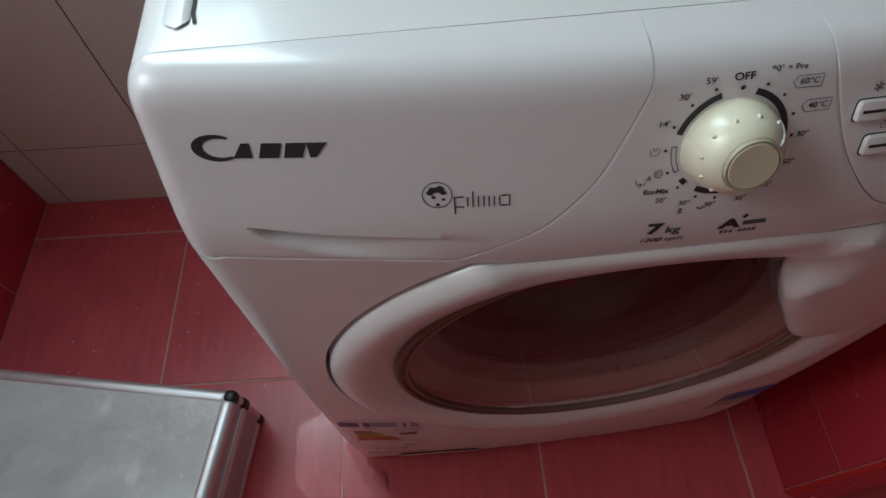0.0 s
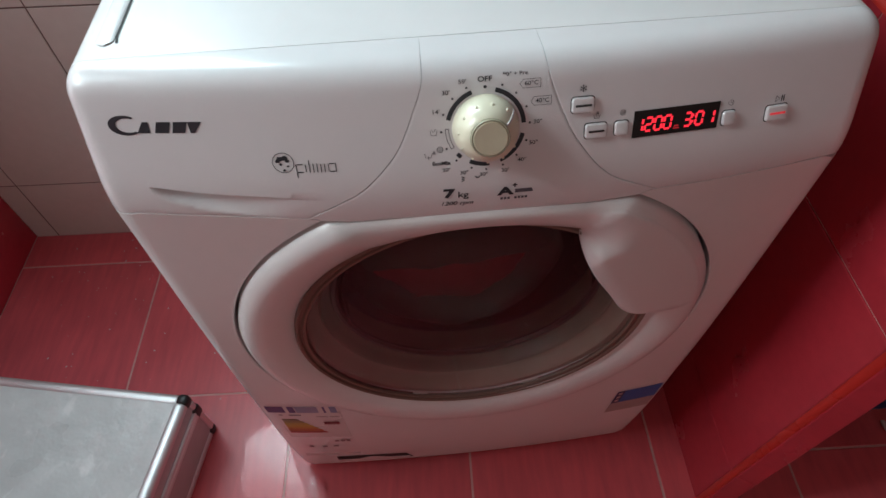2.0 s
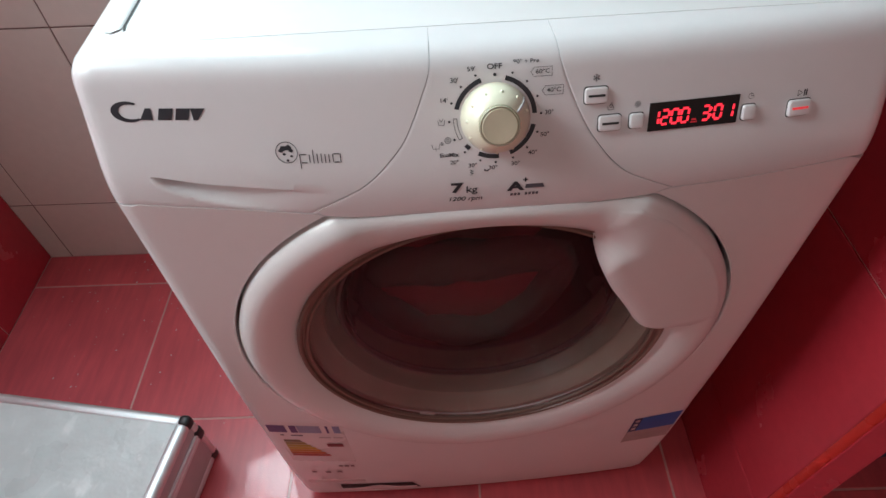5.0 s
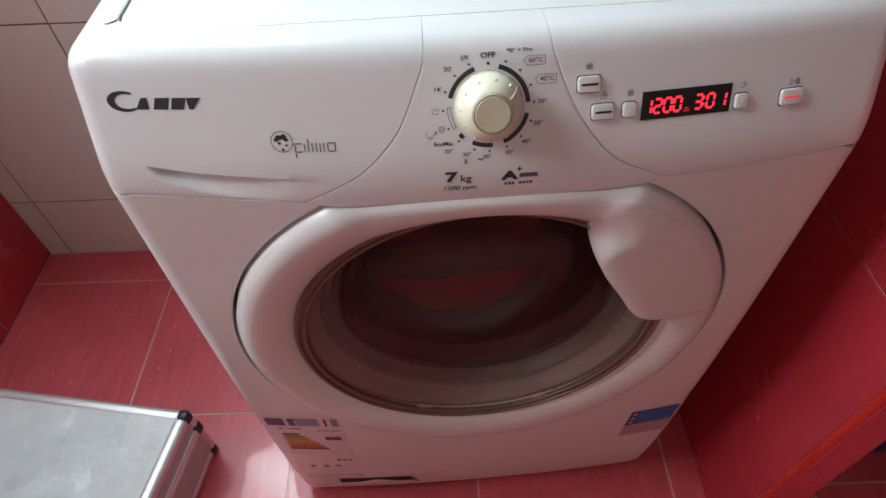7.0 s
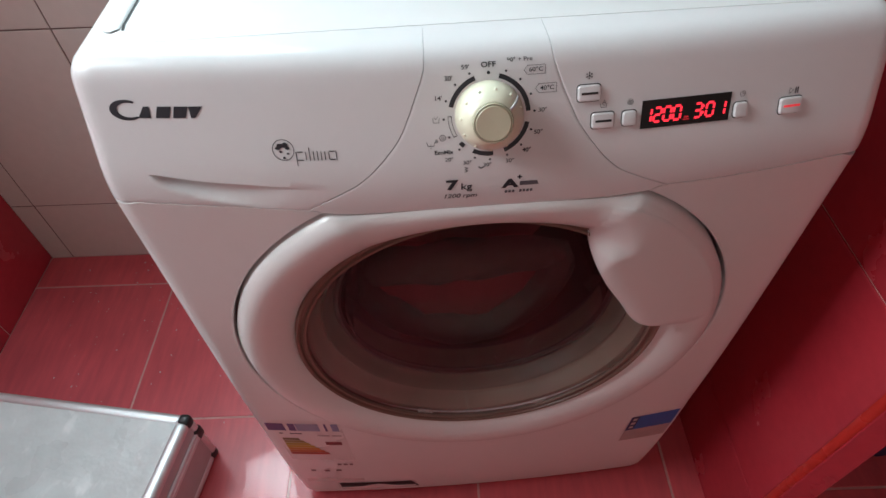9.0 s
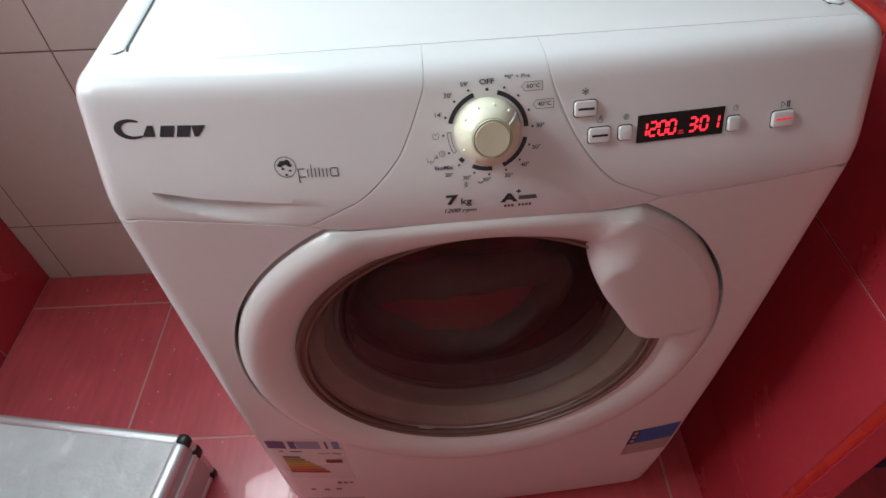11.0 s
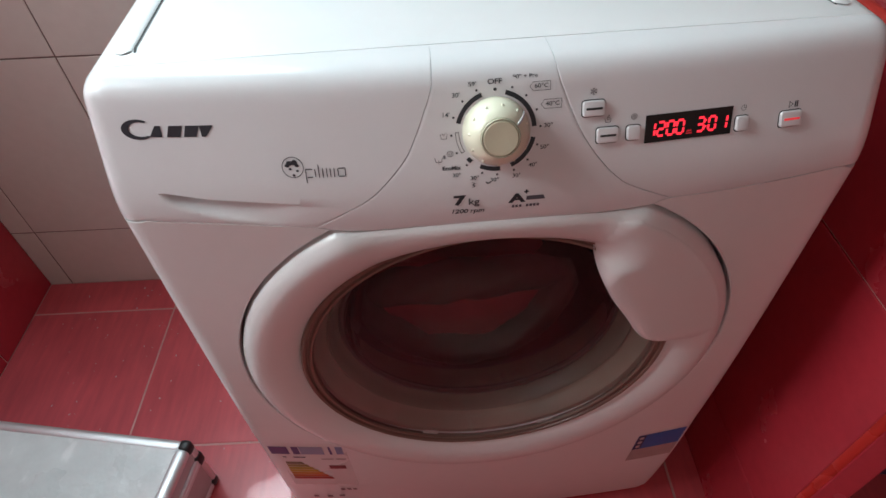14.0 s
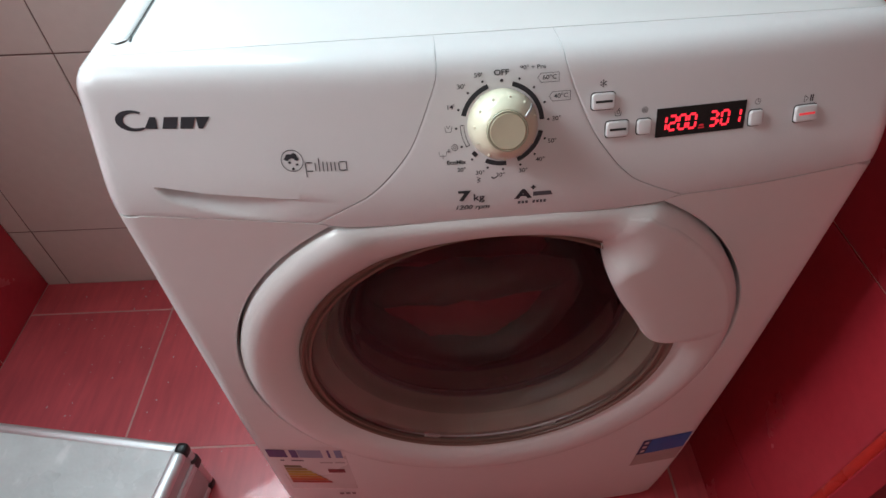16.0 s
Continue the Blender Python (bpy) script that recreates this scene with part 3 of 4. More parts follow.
def disc_print(bm, cx, cz, r, n=14):
    print_poly(bm, cx, cz, [(r * math.cos(2 * math.pi * k / n), r * math.sin(2 * math.pi * k / n)) for k in range(n)])


def ring_print(bm, cx, cz, r0, r1, n=28):
    arc_print(bm, r0, r1, 0, 360, (cx, cz), n)


def line_print(bm, cx, cz, pts, w):
    for (x0, y0), (x1, y1) in zip(pts, pts[1:]):
        d = Vector((x1 - x0, y1 - y0)).normalized() * w / 2
        print_poly(bm, cx, cz, [(x0 - d.x - d.y, y0 - d.y + d.x), (x0 - d.x + d.y, y0 - d.y - d.x), (x1 + d.x + d.y, y1 + d.y - d.x), (x1 + d.x - d.y, y1 + d.y + d.x)])


def writing(name, text, cx, cz, size, material=PRINT, align="CENTER", shear=0.0, bold=0.0, width=1.0):
    cu = bpy.data.curves.new(name, "FONT")
    cu.body, cu.size, cu.align_x, cu.align_y, cu.shear, cu.offset = text, size, align, "CENTER", shear, bold
    ob = new(name, cu)
    me = bpy.data.meshes.new_from_object(ob.evaluated_get(bpy.context.evaluated_depsgraph_get()))
    bpy.data.objects.remove(ob)
    slope = 0.922 if cz > 0.76 else 1.0
    for v in me.vertices:
        v.co = skin(cx + v.co.x * width, cz + v.co.y * slope, 0.0004)[0]
    me.materials.clear()
    me.materials.append(material)
    ob = new(name, me)
    ob.parent = machine
    return ob


marks = bmesh.new()
for a0, a1 in ((-75, -20), (15, 87), (103, 158), (175, 206)):
    arc_print(marks, 0.0258, 0.0290, a0, a1)
arc_print(marks, 0.0262, 0.0292, 221, 229)
arc_print(marks, 0.0262, 0.0266, 240, 272)
arc_print(marks, 0.0286, 0.0290, 240, 272)
arc_print(marks, 0.0262, 0.0290, 240, 241)
arc_print(marks, 0.0262, 0.0290, 271, 272)
for a in (0, 22, 43, 66, 88, 112, 135, 157, 180, 200, 223, 244, 268, 291, 314, 336):
    r = 0.0318 if a else 0.0290
    disc_print(marks, KNOB[0] + r * math.sin(radians(a)), KNOB[1] + r * math.cos(radians(a)) * 0.922, 0.00085 if a else 0.0012, 10)
part("dial_scale", marks, PRINT, machine, "dark printed program scale", False)
for text, a, r, size in (("OFF", 0, 0.0345, 0.0052), ("90° + Pre", 30, 0.0425, 0.0040), ("60°C", 48, 0.0435, 0.0042), ("40°C", 68, 0.0435, 0.0042), ("30°", 88, 0.0375, 0.0042),
                         ("50°", 112, 0.0375, 0.0042), ("40°", 135, 0.0375, 0.0042), ("30°", 157, 0.0368, 0.0042), ("30°", 183, 0.0360, 0.0042), ("30°", 206, 0.0372, 0.0042),
                         ("EcoMix", 233, 0.0412, 0.0040), ("20°", 224, 0.0422, 0.0040), ("14'", 291, 0.0375, 0.0044), ("30'", 314, 0.0380, 0.0044), ("59'", 335, 0.0370, 0.0044)):
    writing("program_text", text, KNOB[0] + r * math.sin(radians(a)), KNOB[1] + r * math.cos(radians(a)) * 0.922, size, PRINT, bold=0.00010 if text in ("OFF", "EcoMix") else 0.00004, width=1.12)
icons = bmesh.new()
for a in (48, 68):
    cx, cz = KNOB[0] + 0.0435 * math.sin(radians(a)), KNOB[1] + 0.0435 * math.cos(radians(a)) * 0.922
    line_print(icons, cx, cz, [(-0.0082, 0), (-0.0058, 0.0031), (0.0064, 0.0031), (0.0064, -0.0031), (-0.0058, -0.0031), (-0.0082, 0)], 0.0003)


def at_dial(a, r):
    return KNOB[0] + r * math.sin(radians(a)), KNOB[1] + r * math.cos(radians(a)) * 0.922


c = at_dial(268, 0.0372)   # hand-wash tub
line_print(icons, *c, [(-0.0024, 0.0014), (-0.0018, -0.002), (0.0018, -0.002), (0.0024, 0.0014)], 0.00032)
line_print(icons, *c, [(-0.0012, 0.0022), (-0.0002, 0.0004), (0.0014, 0.0024)], 0.0003)
c = at_dial(246, 0.0458)   # drain and spin
line_print(icons, *c, [(-0.0028, 0.0020), (-0.0020, -0.0012), (0.0020, -0.0012), (0.0028, 0.0020)], 0.00032)
line_print(icons, *c, [(0, 0.0), (0, -0.003)], 0.0003)
c = at_dial(247, 0.0362)
ring_print(icons, *c, 0.0019, 0.0023, 18)
ring_print(icons, *c, 0.0008, 0.0011, 12)
writing("program_text", "&", *at_dial(246.5, 0.0410), 0.0038)
c = at_dial(204, 0.0425)
line_print(icons, *c, [(-0.001, 0.002), (0.001, 0.001), (-0.001, 0), (0.001, -0.001), (-0.001, -0.002)], 0.0005)
c = at_dial(190, 0.0372)
arc_print(icons, 0.0012, 0.0021, 110, 260, c, 8)
# icons by the buttons
for k in range(3):
    a = radians(60 * k + 30)
    x, y = 0.0024 * math.cos(a), 0.0024 * math.sin(a)
    line_print(icons, 0.0638, 0.8204, [(-x, -y), (x, y)], 0.0004)
    for sg in (-1, 1):
        for b in (0.5, -0.5):
            ca, sa = math.cos(a + b), math.sin(a + b)
            line_print(icons, 0.0638, 0.8204, [(sg * x * 0.55, sg * y * 0.55), (sg * (x * 0.55 + 0.0009 * ca), sg * (y * 0.55 + 0.0009 * sa))], 0.0003)
line_print(icons, 0.0752, 0.8012, [(-0.0022, 0.0008), (-0.0018, -0.0018), (0.0018, -0.0018), (0.0022, 0.0008)], 0.00032)
arc_print(icons, 0.0008, 0.0011, 0, 360, (0.0754, 0.8018), 10)
line_print(icons, 0.0754, 0.8018, [(-0.0008, 0.0006), (0.0004, 0.0026), (0.001, 0.0004)], 0.0003)
for r in (0.0022, 0.0014, 0.0007):
    ring_print(icons, 0.0944, 0.8016, r - 0.00028, r, 18)
ring_print(icons, 0.1774, 0.7992, 0.0018, 0.0021, 20)
line_print(icons, 0.1774, 0.7992, [(0, 0.0018), (0, 0), (0.0018, 0)], 0.00032)
line_print(icons, 0.2165, 0.7972, [(-0.0032, 0.0022), (-0.0032, -0.0022), (-0.0002, 0), (-0.0032, 0.0022)], 0.00036)
for x in (0.0012, 0.0028):
    print_poly(icons, 0.2165, 0.7972, [(x, -0.0023), (x + 0.0009, -0.0023), (x + 0.0009, 0.0023), (x, 0.0023)])
tagged(part("panel_icons", icons, PRINT, machine, "small dark printed icons", False), kind="stuff")

writing("capacity_text", "7", -0.0338, 0.7520, 0.0108, PRINT, bold=0.0005, width=1.55)
writing("capacity_text", "kg", -0.0230, 0.7505, 0.0078, PRINT, bold=0.0001, width=1.2)
writing("spin_text", "1200 rpm", -0.0280, 0.7425, 0.0052, PRINT, shear=0.25, width=1.25, bold=0.00008)
writing("rating_text", "A", 0.0095, 0.7505, 0.0098, PRINT, bold=0.0005, width=1.65)
writing("rating_text", "+", 0.0165, 0.7555, 0.0062, PRINT, bold=0.0003)
plain = bmesh.new()
print_poly(plain, 0.0235, 0.7502, [(-0.0068, -0.0016), (0.0075, -0.0016), (0.0060, 0.0019), (-0.0068, 0.0019)])
for k in range(9):
    print_poly(plain, 0.0068 + 0.0027 * k, 0.7438, [(-0.001, -0.0012), (0.0009, -0.0012), (0.0009, 0.0012), (-0.001, 0.0012)]) if k not in (3, 8) else None
part("rating_bars", plain, PRINT_L, machine, "dark printed bars", False)

# maker's mark as plain shapes: a crescent and four slanted blocks
CX, CZ = -0.2565, 0.8100
logo = tagged(new("maker_mark"), "dark printed mark of plain shapes")
logo.parent = machine
bm = bmesh.new()
n = 26
for k in range(n):
    a, b = radians(52 + 262 * k / n), radians(52 + 262 * (k + 1) / n)
    wa, wb = (0.0034 * math.sin(math.pi * (0.08 + 0.84 * j / n)) + 0.0009 for j in (k, k + 1))
    pt = lambda t, s: (0.0118 * math.cos(t) * s, 0.0072 * math.sin(t) * s - 0.0002)
    print_poly(bm, CX, CZ, [pt(a, 1), pt(b, 1), pt(b, 1 - wb / 0.0095), pt(a, 1 - wa / 0.0095)])
part("crescent", bm, PRINT, logo, "", False)
for x, w, wt in ((0.0072, 0.0092, 0.0040), (0.0196, 0.0098, 0.0098), (0.0318, 0.0090, 0.0098), (0.0446, 0.0030, 0.0100)):
    bm = bmesh.new()
    print_poly(bm, CX + x, CZ - 0.0052, [(0, 0), (w, 0), (w / 2 + 0.0028 + wt / 2, 0.008), (w / 2 + 0.0028 - wt / 2, 0.008)])
    part("block", bm, PRINT, logo, "", False)

emblem = tagged(new("series_emblem"), "thin dark printed globe and plain bars")
emblem.parent = machine
bm = bmesh.new()
ring_print(bm, -0.1520, 0.7830, 0.0073, 0.0078, 36)
part("ring", bm, PRINT, emblem, "", False)
for x, y, r in ((-0.002, 0.003, 0.0030), (0.0015, 0.0035, 0.0028), (0.0032, 0.0012, 0.0020), (-0.0038, 0.0012, 0.0021), (-0.002, -0.0012, 0.0014), (0.003, -0.0028, 0.0012), (0.0, -0.0058, 0.0013)):
    bm = bmesh.new()
    print_poly(bm, -0.1520 + x, 0.7830 + y * 0.922, [(r * (0.7 + 0.3 * random.random()) * math.cos(2 * math.pi * k / 9), r * 0.8 * (0.7 + 0.3 * random.random()) * math.sin(2 * math.pi * k / 9)) for k in range(9)])
    part("land", bm, PRINT, emblem, "", False)
for x, w, y0, y1 in ((-0.1432, 0.0007, -0.0085, 0.0022), (-0.1405, 0.0040, -0.0046, -0.0038), (-0.1405, 0.0040, 0.0014, 0.0022), (-0.1365, 0.0007, -0.0040, 0.0016), (-0.1338, 0.0007, -0.0046, 0.0050), (-0.1310, 0.0007, -0.0046, 0.0022), (-0.1282, 0.0007, -0.0046, 0.0022), (-0.1255, 0.0007, -0.0046, 0.0018), (-0.1228, 0.0007, -0.0046, 0.0018), (-0.1200, 0.0007, -0.0040, 0.0016), (-0.1175, 0.0040, -0.0046, -0.0038), (-0.1175, 0.0040, 0.0014, 0.0022), (-0.1148, 0.0007, -0.0046, 0.0022)):
    bm = bmesh.new()
    print_poly(bm, x, 0.7797, [(-w / 2, y0), (w / 2, y0), (w / 2, y1), (-w / 2, y1)])
    part("stroke", bm, PRINT, emblem, "", False)


def button(x, z, w, h, slot):
    m = on_skin(x, z)
    b = tagged(new("button"), "white push button")
    b.parent = machine
    bm = box((-w / 2 - 0.0006, -h / 2 - 0.0006, -0.002), (w / 2 + 0.0006, h / 2 + 0.0006, 0.0003), 0.0)
    for v in bm.verts:
        v.co = m @ v.co
    bev = [e for e in bm.edges if abs((m.inverted().to_3x3() @ (e.verts[0].co - e.verts[1].co)).z) > 0.001]
    bmesh.ops.bevel(bm, geom=bev, offset=0.0026, segments=4, profile=0.5, affect="EDGES")
    part("button_gap", bm, GAP_SHADE, b, "dark plate for the shade in the button's gap", False)
    bm = box((-w / 2, -h / 2, -0.002), (w / 2, h / 2, 0.0028), 0.0)
    bev = [e for e in bm.edges if abs((e.verts[0].co - e.verts[1].co).z) > 0.001]
    bmesh.ops.bevel(bm, geom=bev, offset=0.0023, segments=4, profile=0.5, affect="EDGES")
    top = [e for e in bm.edges if all(v.co.z > 0.002 for v in e.verts)]
    bmesh.ops.bevel(bm, geom=top, offset=0.0011, segments=3, profile=0.5, affect="EDGES")
    bmesh.ops.transform(bm, matrix=m, verts=bm.verts)
    part("button_cap", bm, WHITE_P, b)
    if slot:
        bm = box((-w * 0.36, -0.0008, 0.0022), (w * 0.36, 0.0008, 0.00295), 0.0)
        bmesh.ops.transform(bm, matrix=m, verts=bm.verts)
        part("button_light", bm, slot, b, "lit red strip" if slot is LED_MID else "dark indicator strip", False)


for x, z, w, h, slot in ((0.0641, 0.8096, 0.0162, 0.0112, BLACK), (0.0750, 0.7912, 0.0162, 0.0112, BLACK), (0.0942, 0.7911, 0.0102, 0.0106, None), (0.1769, 0.7888, 0.0100, 0.0110, None), (0.2155, 0.7876, 0.0172, 0.0118, LED_MID)):
    button(x, z, w, h, slot)

display = tagged(new("display"), "black display with red seven-segment digits")
display.parent = machine
DM = on_skin(0.1357, 0.7922)
bm = box((-0.0328, -0.0100, -0.003), (0.0328, 0.0100, 0.0006))
for v in bm.verts:
    if v.co.y > 0:
        v.co.x += 0.0006
bmesh.ops.transform(bm, matrix=DM, verts=bm.verts)
part("display_window", bm, SCREEN, display, "glossy black window", False)
SEG = {"0": "abcdef", "1": "bc", "2": "abged", "3": "abgcd"}


def digit(ch, x0, y0, w=0.0052, h=0.0098):
    t, sl = 0.0017, 0.08
    lines = {"a": ((0, h), (w, h)), "b": ((w, h), (w, h / 2)), "c": ((w, h / 2), (w, 0)), "d": ((0, 0), (w, 0)), "e": ((0, h / 2), (0, 0)), "f": ((0, h), (0, h / 2)), "g": ((0, h / 2), (w, h / 2))}
    bm = bmesh.new()
    for s in SEG[ch]:
        (xa, ya), (xb, yb) = lines[s]
        d = Vector((xb - xa, yb - ya)).normalized()
        xa, ya, xb, yb = xa + d.x * 0.0006, ya + d.y * 0.0006, xb - d.x * 0.0006, yb - d.y * 0.0006
        nx, ny = -d.y * t / 2, d.x * t / 2
        patch(bm, DM, [(x0 + px + sl * py, y0 + py) for px, py in ((xa + nx, ya + ny), (xb + nx, yb + ny), (xb - nx, yb - ny), (xa - nx, ya - ny))], 0.0008)
    part("digit", bm, LED, display, "lit red digit", False)


for ch, x in zip("1200", (-0.0312, -0.0238, -0.0166, -0.0094)):
    digit(ch, x, -0.0056)
for ch, x in zip("301", (0.0062, 0.0150, 0.0236)):
    digit(ch, x, -0.0056)
bm = bmesh.new()
for y in (-0.0026, 0.0020):
    patch(bm, DM, [(0.0130 + 0.0009 * math.cos(k), y + 0.0009 * math.sin(k)) for k in (0, 1.05, 2.1, 3.14, 4.2, 5.25)], 0.0008)
part("colon", bm, LED, display, "lit red colon", False)
bm = bmesh.new()
patch(bm, DM, [(-0.0018, -0.0066), (0.0030, -0.0066), (0.0030, -0.0056), (-0.0018, -0.0056)], 0.0008)
patch(bm, DM, [(-0.0014, -0.0050), (0.0026, -0.0050), (0.0022, -0.0036), (-0.0010, -0.0036)], 0.0008)
part("lock_sign", bm, LED_DIM, display, "dim red lock sign", False)

# stickers
SHIFT = {"energy_label": (-0.006, 0.031), "blue_sticker": (0.004, 0.022)}
label = tagged(new("energy_label"), "energy rating sticker with coloured bars")
label.parent = machine
CLEAR = mat("faint_sticker", (0.74, 0.72, 0.71), 0.25, var=0.02)


def sticker(name, x0, x1, z0, z1, material, parent, text="", slant=0.0, out=0.0005, n=6):
    dx, dz = SHIFT.get(parent.name, (0.0, 0.0))
    rows = [[skin(x0 + dx + (x1 - x0) * i / n + (slant * j / 2 if i == n else 0), z0 + dz + (z1 - z0) * j / 2, out)[0] for i in range(n + 1)] for j in range(3)]
    part(name, grid(rows), material, parent, text, False)


sticker("backing", -0.267, -0.176, 0.060, 0.322, CLEAR, label, "glossy white sticker", out=0.0003)
for x0, x1, m_ in ((-0.274, -0.250, mat("violet_print", (0.10, 0.07, 0.20), 0.4)), (-0.245, -0.236, mat("violet_print", (0.10, 0.07, 0.20), 0.4)), (-0.235, -0.205, mat("pale_blue_print", (0.28, 0.32, 0.45), 0.4)), (-0.198, -0.195, mat("violet_print", (0.10, 0.07, 0.20), 0.4)), (-0.189, -0.180, mat("pale_blue_print", (0.20, 0.26, 0.42), 0.4))):
    sticker("header_print", x0, x1, 0.288, 0.312, m_, label, out=0.0007)
for x0, x1 in ((-0.262, -0.257), (-0.248, -0.232)):
    sticker("text_bar", x0, x1, 0.276, 0.280, PRINT_L, label, out=0.0007)
for x0, x1 in ((-0.212, -0.196), (-0.193, -0.180)):
    sticker("text_bar", x0, x1, 0.270, 0.274, mat("faint_print", (0.40, 0.36, 0.36), 0.4), label, out=0.0007)
for k, col in enumerate(((0.20, 0.17, 0.10), (0.34, 0.28, 0.10), (0.50, 0.38, 0.06), (0.60, 0.40, 0.04), (0.60, 0.26, 0.03), (0.55, 0.14, 0.03), (0.42, 0.05, 0.03))):
    z1 = 0.262 - 0.0090 * k
    sticker("class_bar", -0.262, -0.238 + 0.0052 * k, z1 - 0.0078, z1, mat("bar_print", col, 0.4, var=0.05), label, slant=-0.002, out=0.0007)
sticker("class_tag", -0.206, -0.184, 0.238, 0.250, mat("dark_red_print", (0.20, 0.03, 0.03), 0.4), label, out=0.0007)
for x0, x1, z0 in ((-0.205, -0.199, 0.150), (-0.196, -0.190, 0.150), (-0.187, -0.182, 0.150), (-0.250, -0.243, 0.120), (-0.230, -0.222, 0.118), (-0.212, -0.204, 0.120)):
    sticker("text_bar", x0, x1, z0, z0 + 0.008, mat("faint_dark_print", (0.22, 0.16, 0.17), 0.4), label, out=0.0007)
blue = tagged(new("blue_sticker"), "blue and silver sticker with white spots")
blue.parent = machine
sticker("blue_band", 0.207, 0.277, 0.208, 0.257, BLUE, blue)
sticker("silver_band", 0.207, 0.277, 0.165, 0.2075, SILVER, blue, out=0.0004)
for z in (0.247, 0.233, 0.219):
    sticker("spot", 0.2105, 0.2165, z - 0.004, z + 0.004, PALE, blue, out=0.0007, n=2)
sticker("spot_band", 0.2075, 0.219, 0.2085, 0.2565, mat("navy_print", (0.008, 0.02, 0.09), 0.4), blue, out=0.0006, n=2)

# filter flap opening at the foot of the front, its shade a dark sheet
flap = tagged(new("filter_flap"), "dark sheet for the slot's shade, with a pale pull tab")
flap.parent = machine
sticker("slot", -0.226, -0.096, 0.036, 0.076, GAP_SHADE, flap, "", slant=-0.012, out=0.0006, n=10)
rows = []
for j in range(4):
    rows.append([skin(-0.226 + 0.124 * i / 14, 0.034 + 0.0062 * j + (0.016 * math.exp(-((i - 7) / 2.2) ** 2) * (j / 3)), 0.0025 - 0.0008 * abs(j - 1.5))[0] for i in range(15)])
part("pull_tab", grid(rows), WHITE_P, flap)

# ---- aluminium case on the floor ----
case = tagged(new("flight_case"), "grey aluminium-edged case lying flat on the floor, scuffed top", "case")
case.matrix_world = pose(-0.178, 0.071, 0.0, 0, 0, -9.3)
CW, CD, CH = 0.46, 0.34, 0.152
E_ = 0.017
part("case_top", box((-CW + E_, -CD + E_, CH - 0.008), (-E_, -E_, CH - 0.0015)), CASE_TOP, case, "scuffed grey laminate top", False)
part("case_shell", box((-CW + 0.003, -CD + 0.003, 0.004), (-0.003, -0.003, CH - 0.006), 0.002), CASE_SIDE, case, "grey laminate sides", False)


def rail(lo, hi, r=0.009):
    part("aluminium_rail", box(lo, hi, r, 5), ALU, case, "rounded aluminium edge rail")


for z0, z1 in ((CH - 0.022, CH), (0.0, 0.020)):
    rail((-CW + 0.012, -0.022, z0), (-0.012, 0.0, z1))
    rail((-CW + 0.012, -CD, z0), (-0.012, -CD + 0.022, z1))
    rail((-0.022, -CD + 0.012, z0), (0.0, -0.012, z1))
    rail((-CW, -CD + 0.012, z0), (-CW + 0.022, -0.012, z1))
    for x in (-0.0085, -CW + 0.0085):
        for y in (-0.0085, -CD + 0.0085):
            part("corner_cap", box((x - 0.0098, y - 0.0098, z0 - (0.0 if z0 < 0.01 else 0.001)), (x + 0.0098, y + 0.0098, z1 + 0.0012), 0.007, 4), BLACK, case, "rounded black plastic corner")
for x0, y0 in ((-0.012, -0.012), (-0.012, -CD), (-CW, -0.012), (-CW, -CD)):
    rail((x0, y0, 0.016), (x0 + 0.012, y0 + 0.012, CH - 0.022), 0.004)
for z in (0.088, 0.098):
    rail((-0.009, -CD + 0.012, z), (0.0012, -0.012, z + 0.009), 0.002)
    rail((-CW + 0.012, -0.009, z), (-0.012, 0.0012, z + 0.009), 0.002)
part("corner_clip", box((-0.014, -0.016, 0.084), (0.0025, 0.0025, 0.112), 0.005, 3), BLACK, case, "black plastic clip")

# ---- things on the floor behind the partition ----
basin = tagged(new("plastic_tub"), "dark navy plastic tub on the floor", "tub")
basin.matrix_world = pose(1.005, 0.080, 0)
part("tub_body", lathe([(0.0, 0.002), (0.058, 0.0), (0.062, 0.004), (0.072, 0.09), (0.078, 0.091), (0.078, 0.096), (0.069, 0.096), (0.058, 0.01), (0.0, 0.01)], Matrix(), 40), mat("navy_plastic", (0.012, 0.035, 0.12), 0.4), basin)
sponge = tagged(new("sponge"), "yellow sponge with a pale plastic grip on the floor", "sponge")
sponge.matrix_world = pose(1.135, 0.045, 0, 0, 0, 20)
part("sponge_block", box((-0.045, -0.03, 0), (0.045, 0.03, 0.035), 0.008, 3), mat("yellow_foam", (0.50, 0.36, 0.05), 0.9, var=0.2, bump=0.5, bscale=200), sponge)
rows = [[Vector((-0.045 + 0.035 * math.cos(a) + 0.004 * math.cos(b) * math.cos(a), -0.028 + 0.035 * math.sin(a) + 0.004 * math.cos(b) * math.sin(a), 0.006 + 0.004 * math.sin(b))) for b in [2 * math.pi * j / 8 for j in range(8)]] for a in [radians(150 + 9 * i) for i in range(19)]]
part("grip", grid(rows, True), PALE, sponge, "pale curved plastic grip")

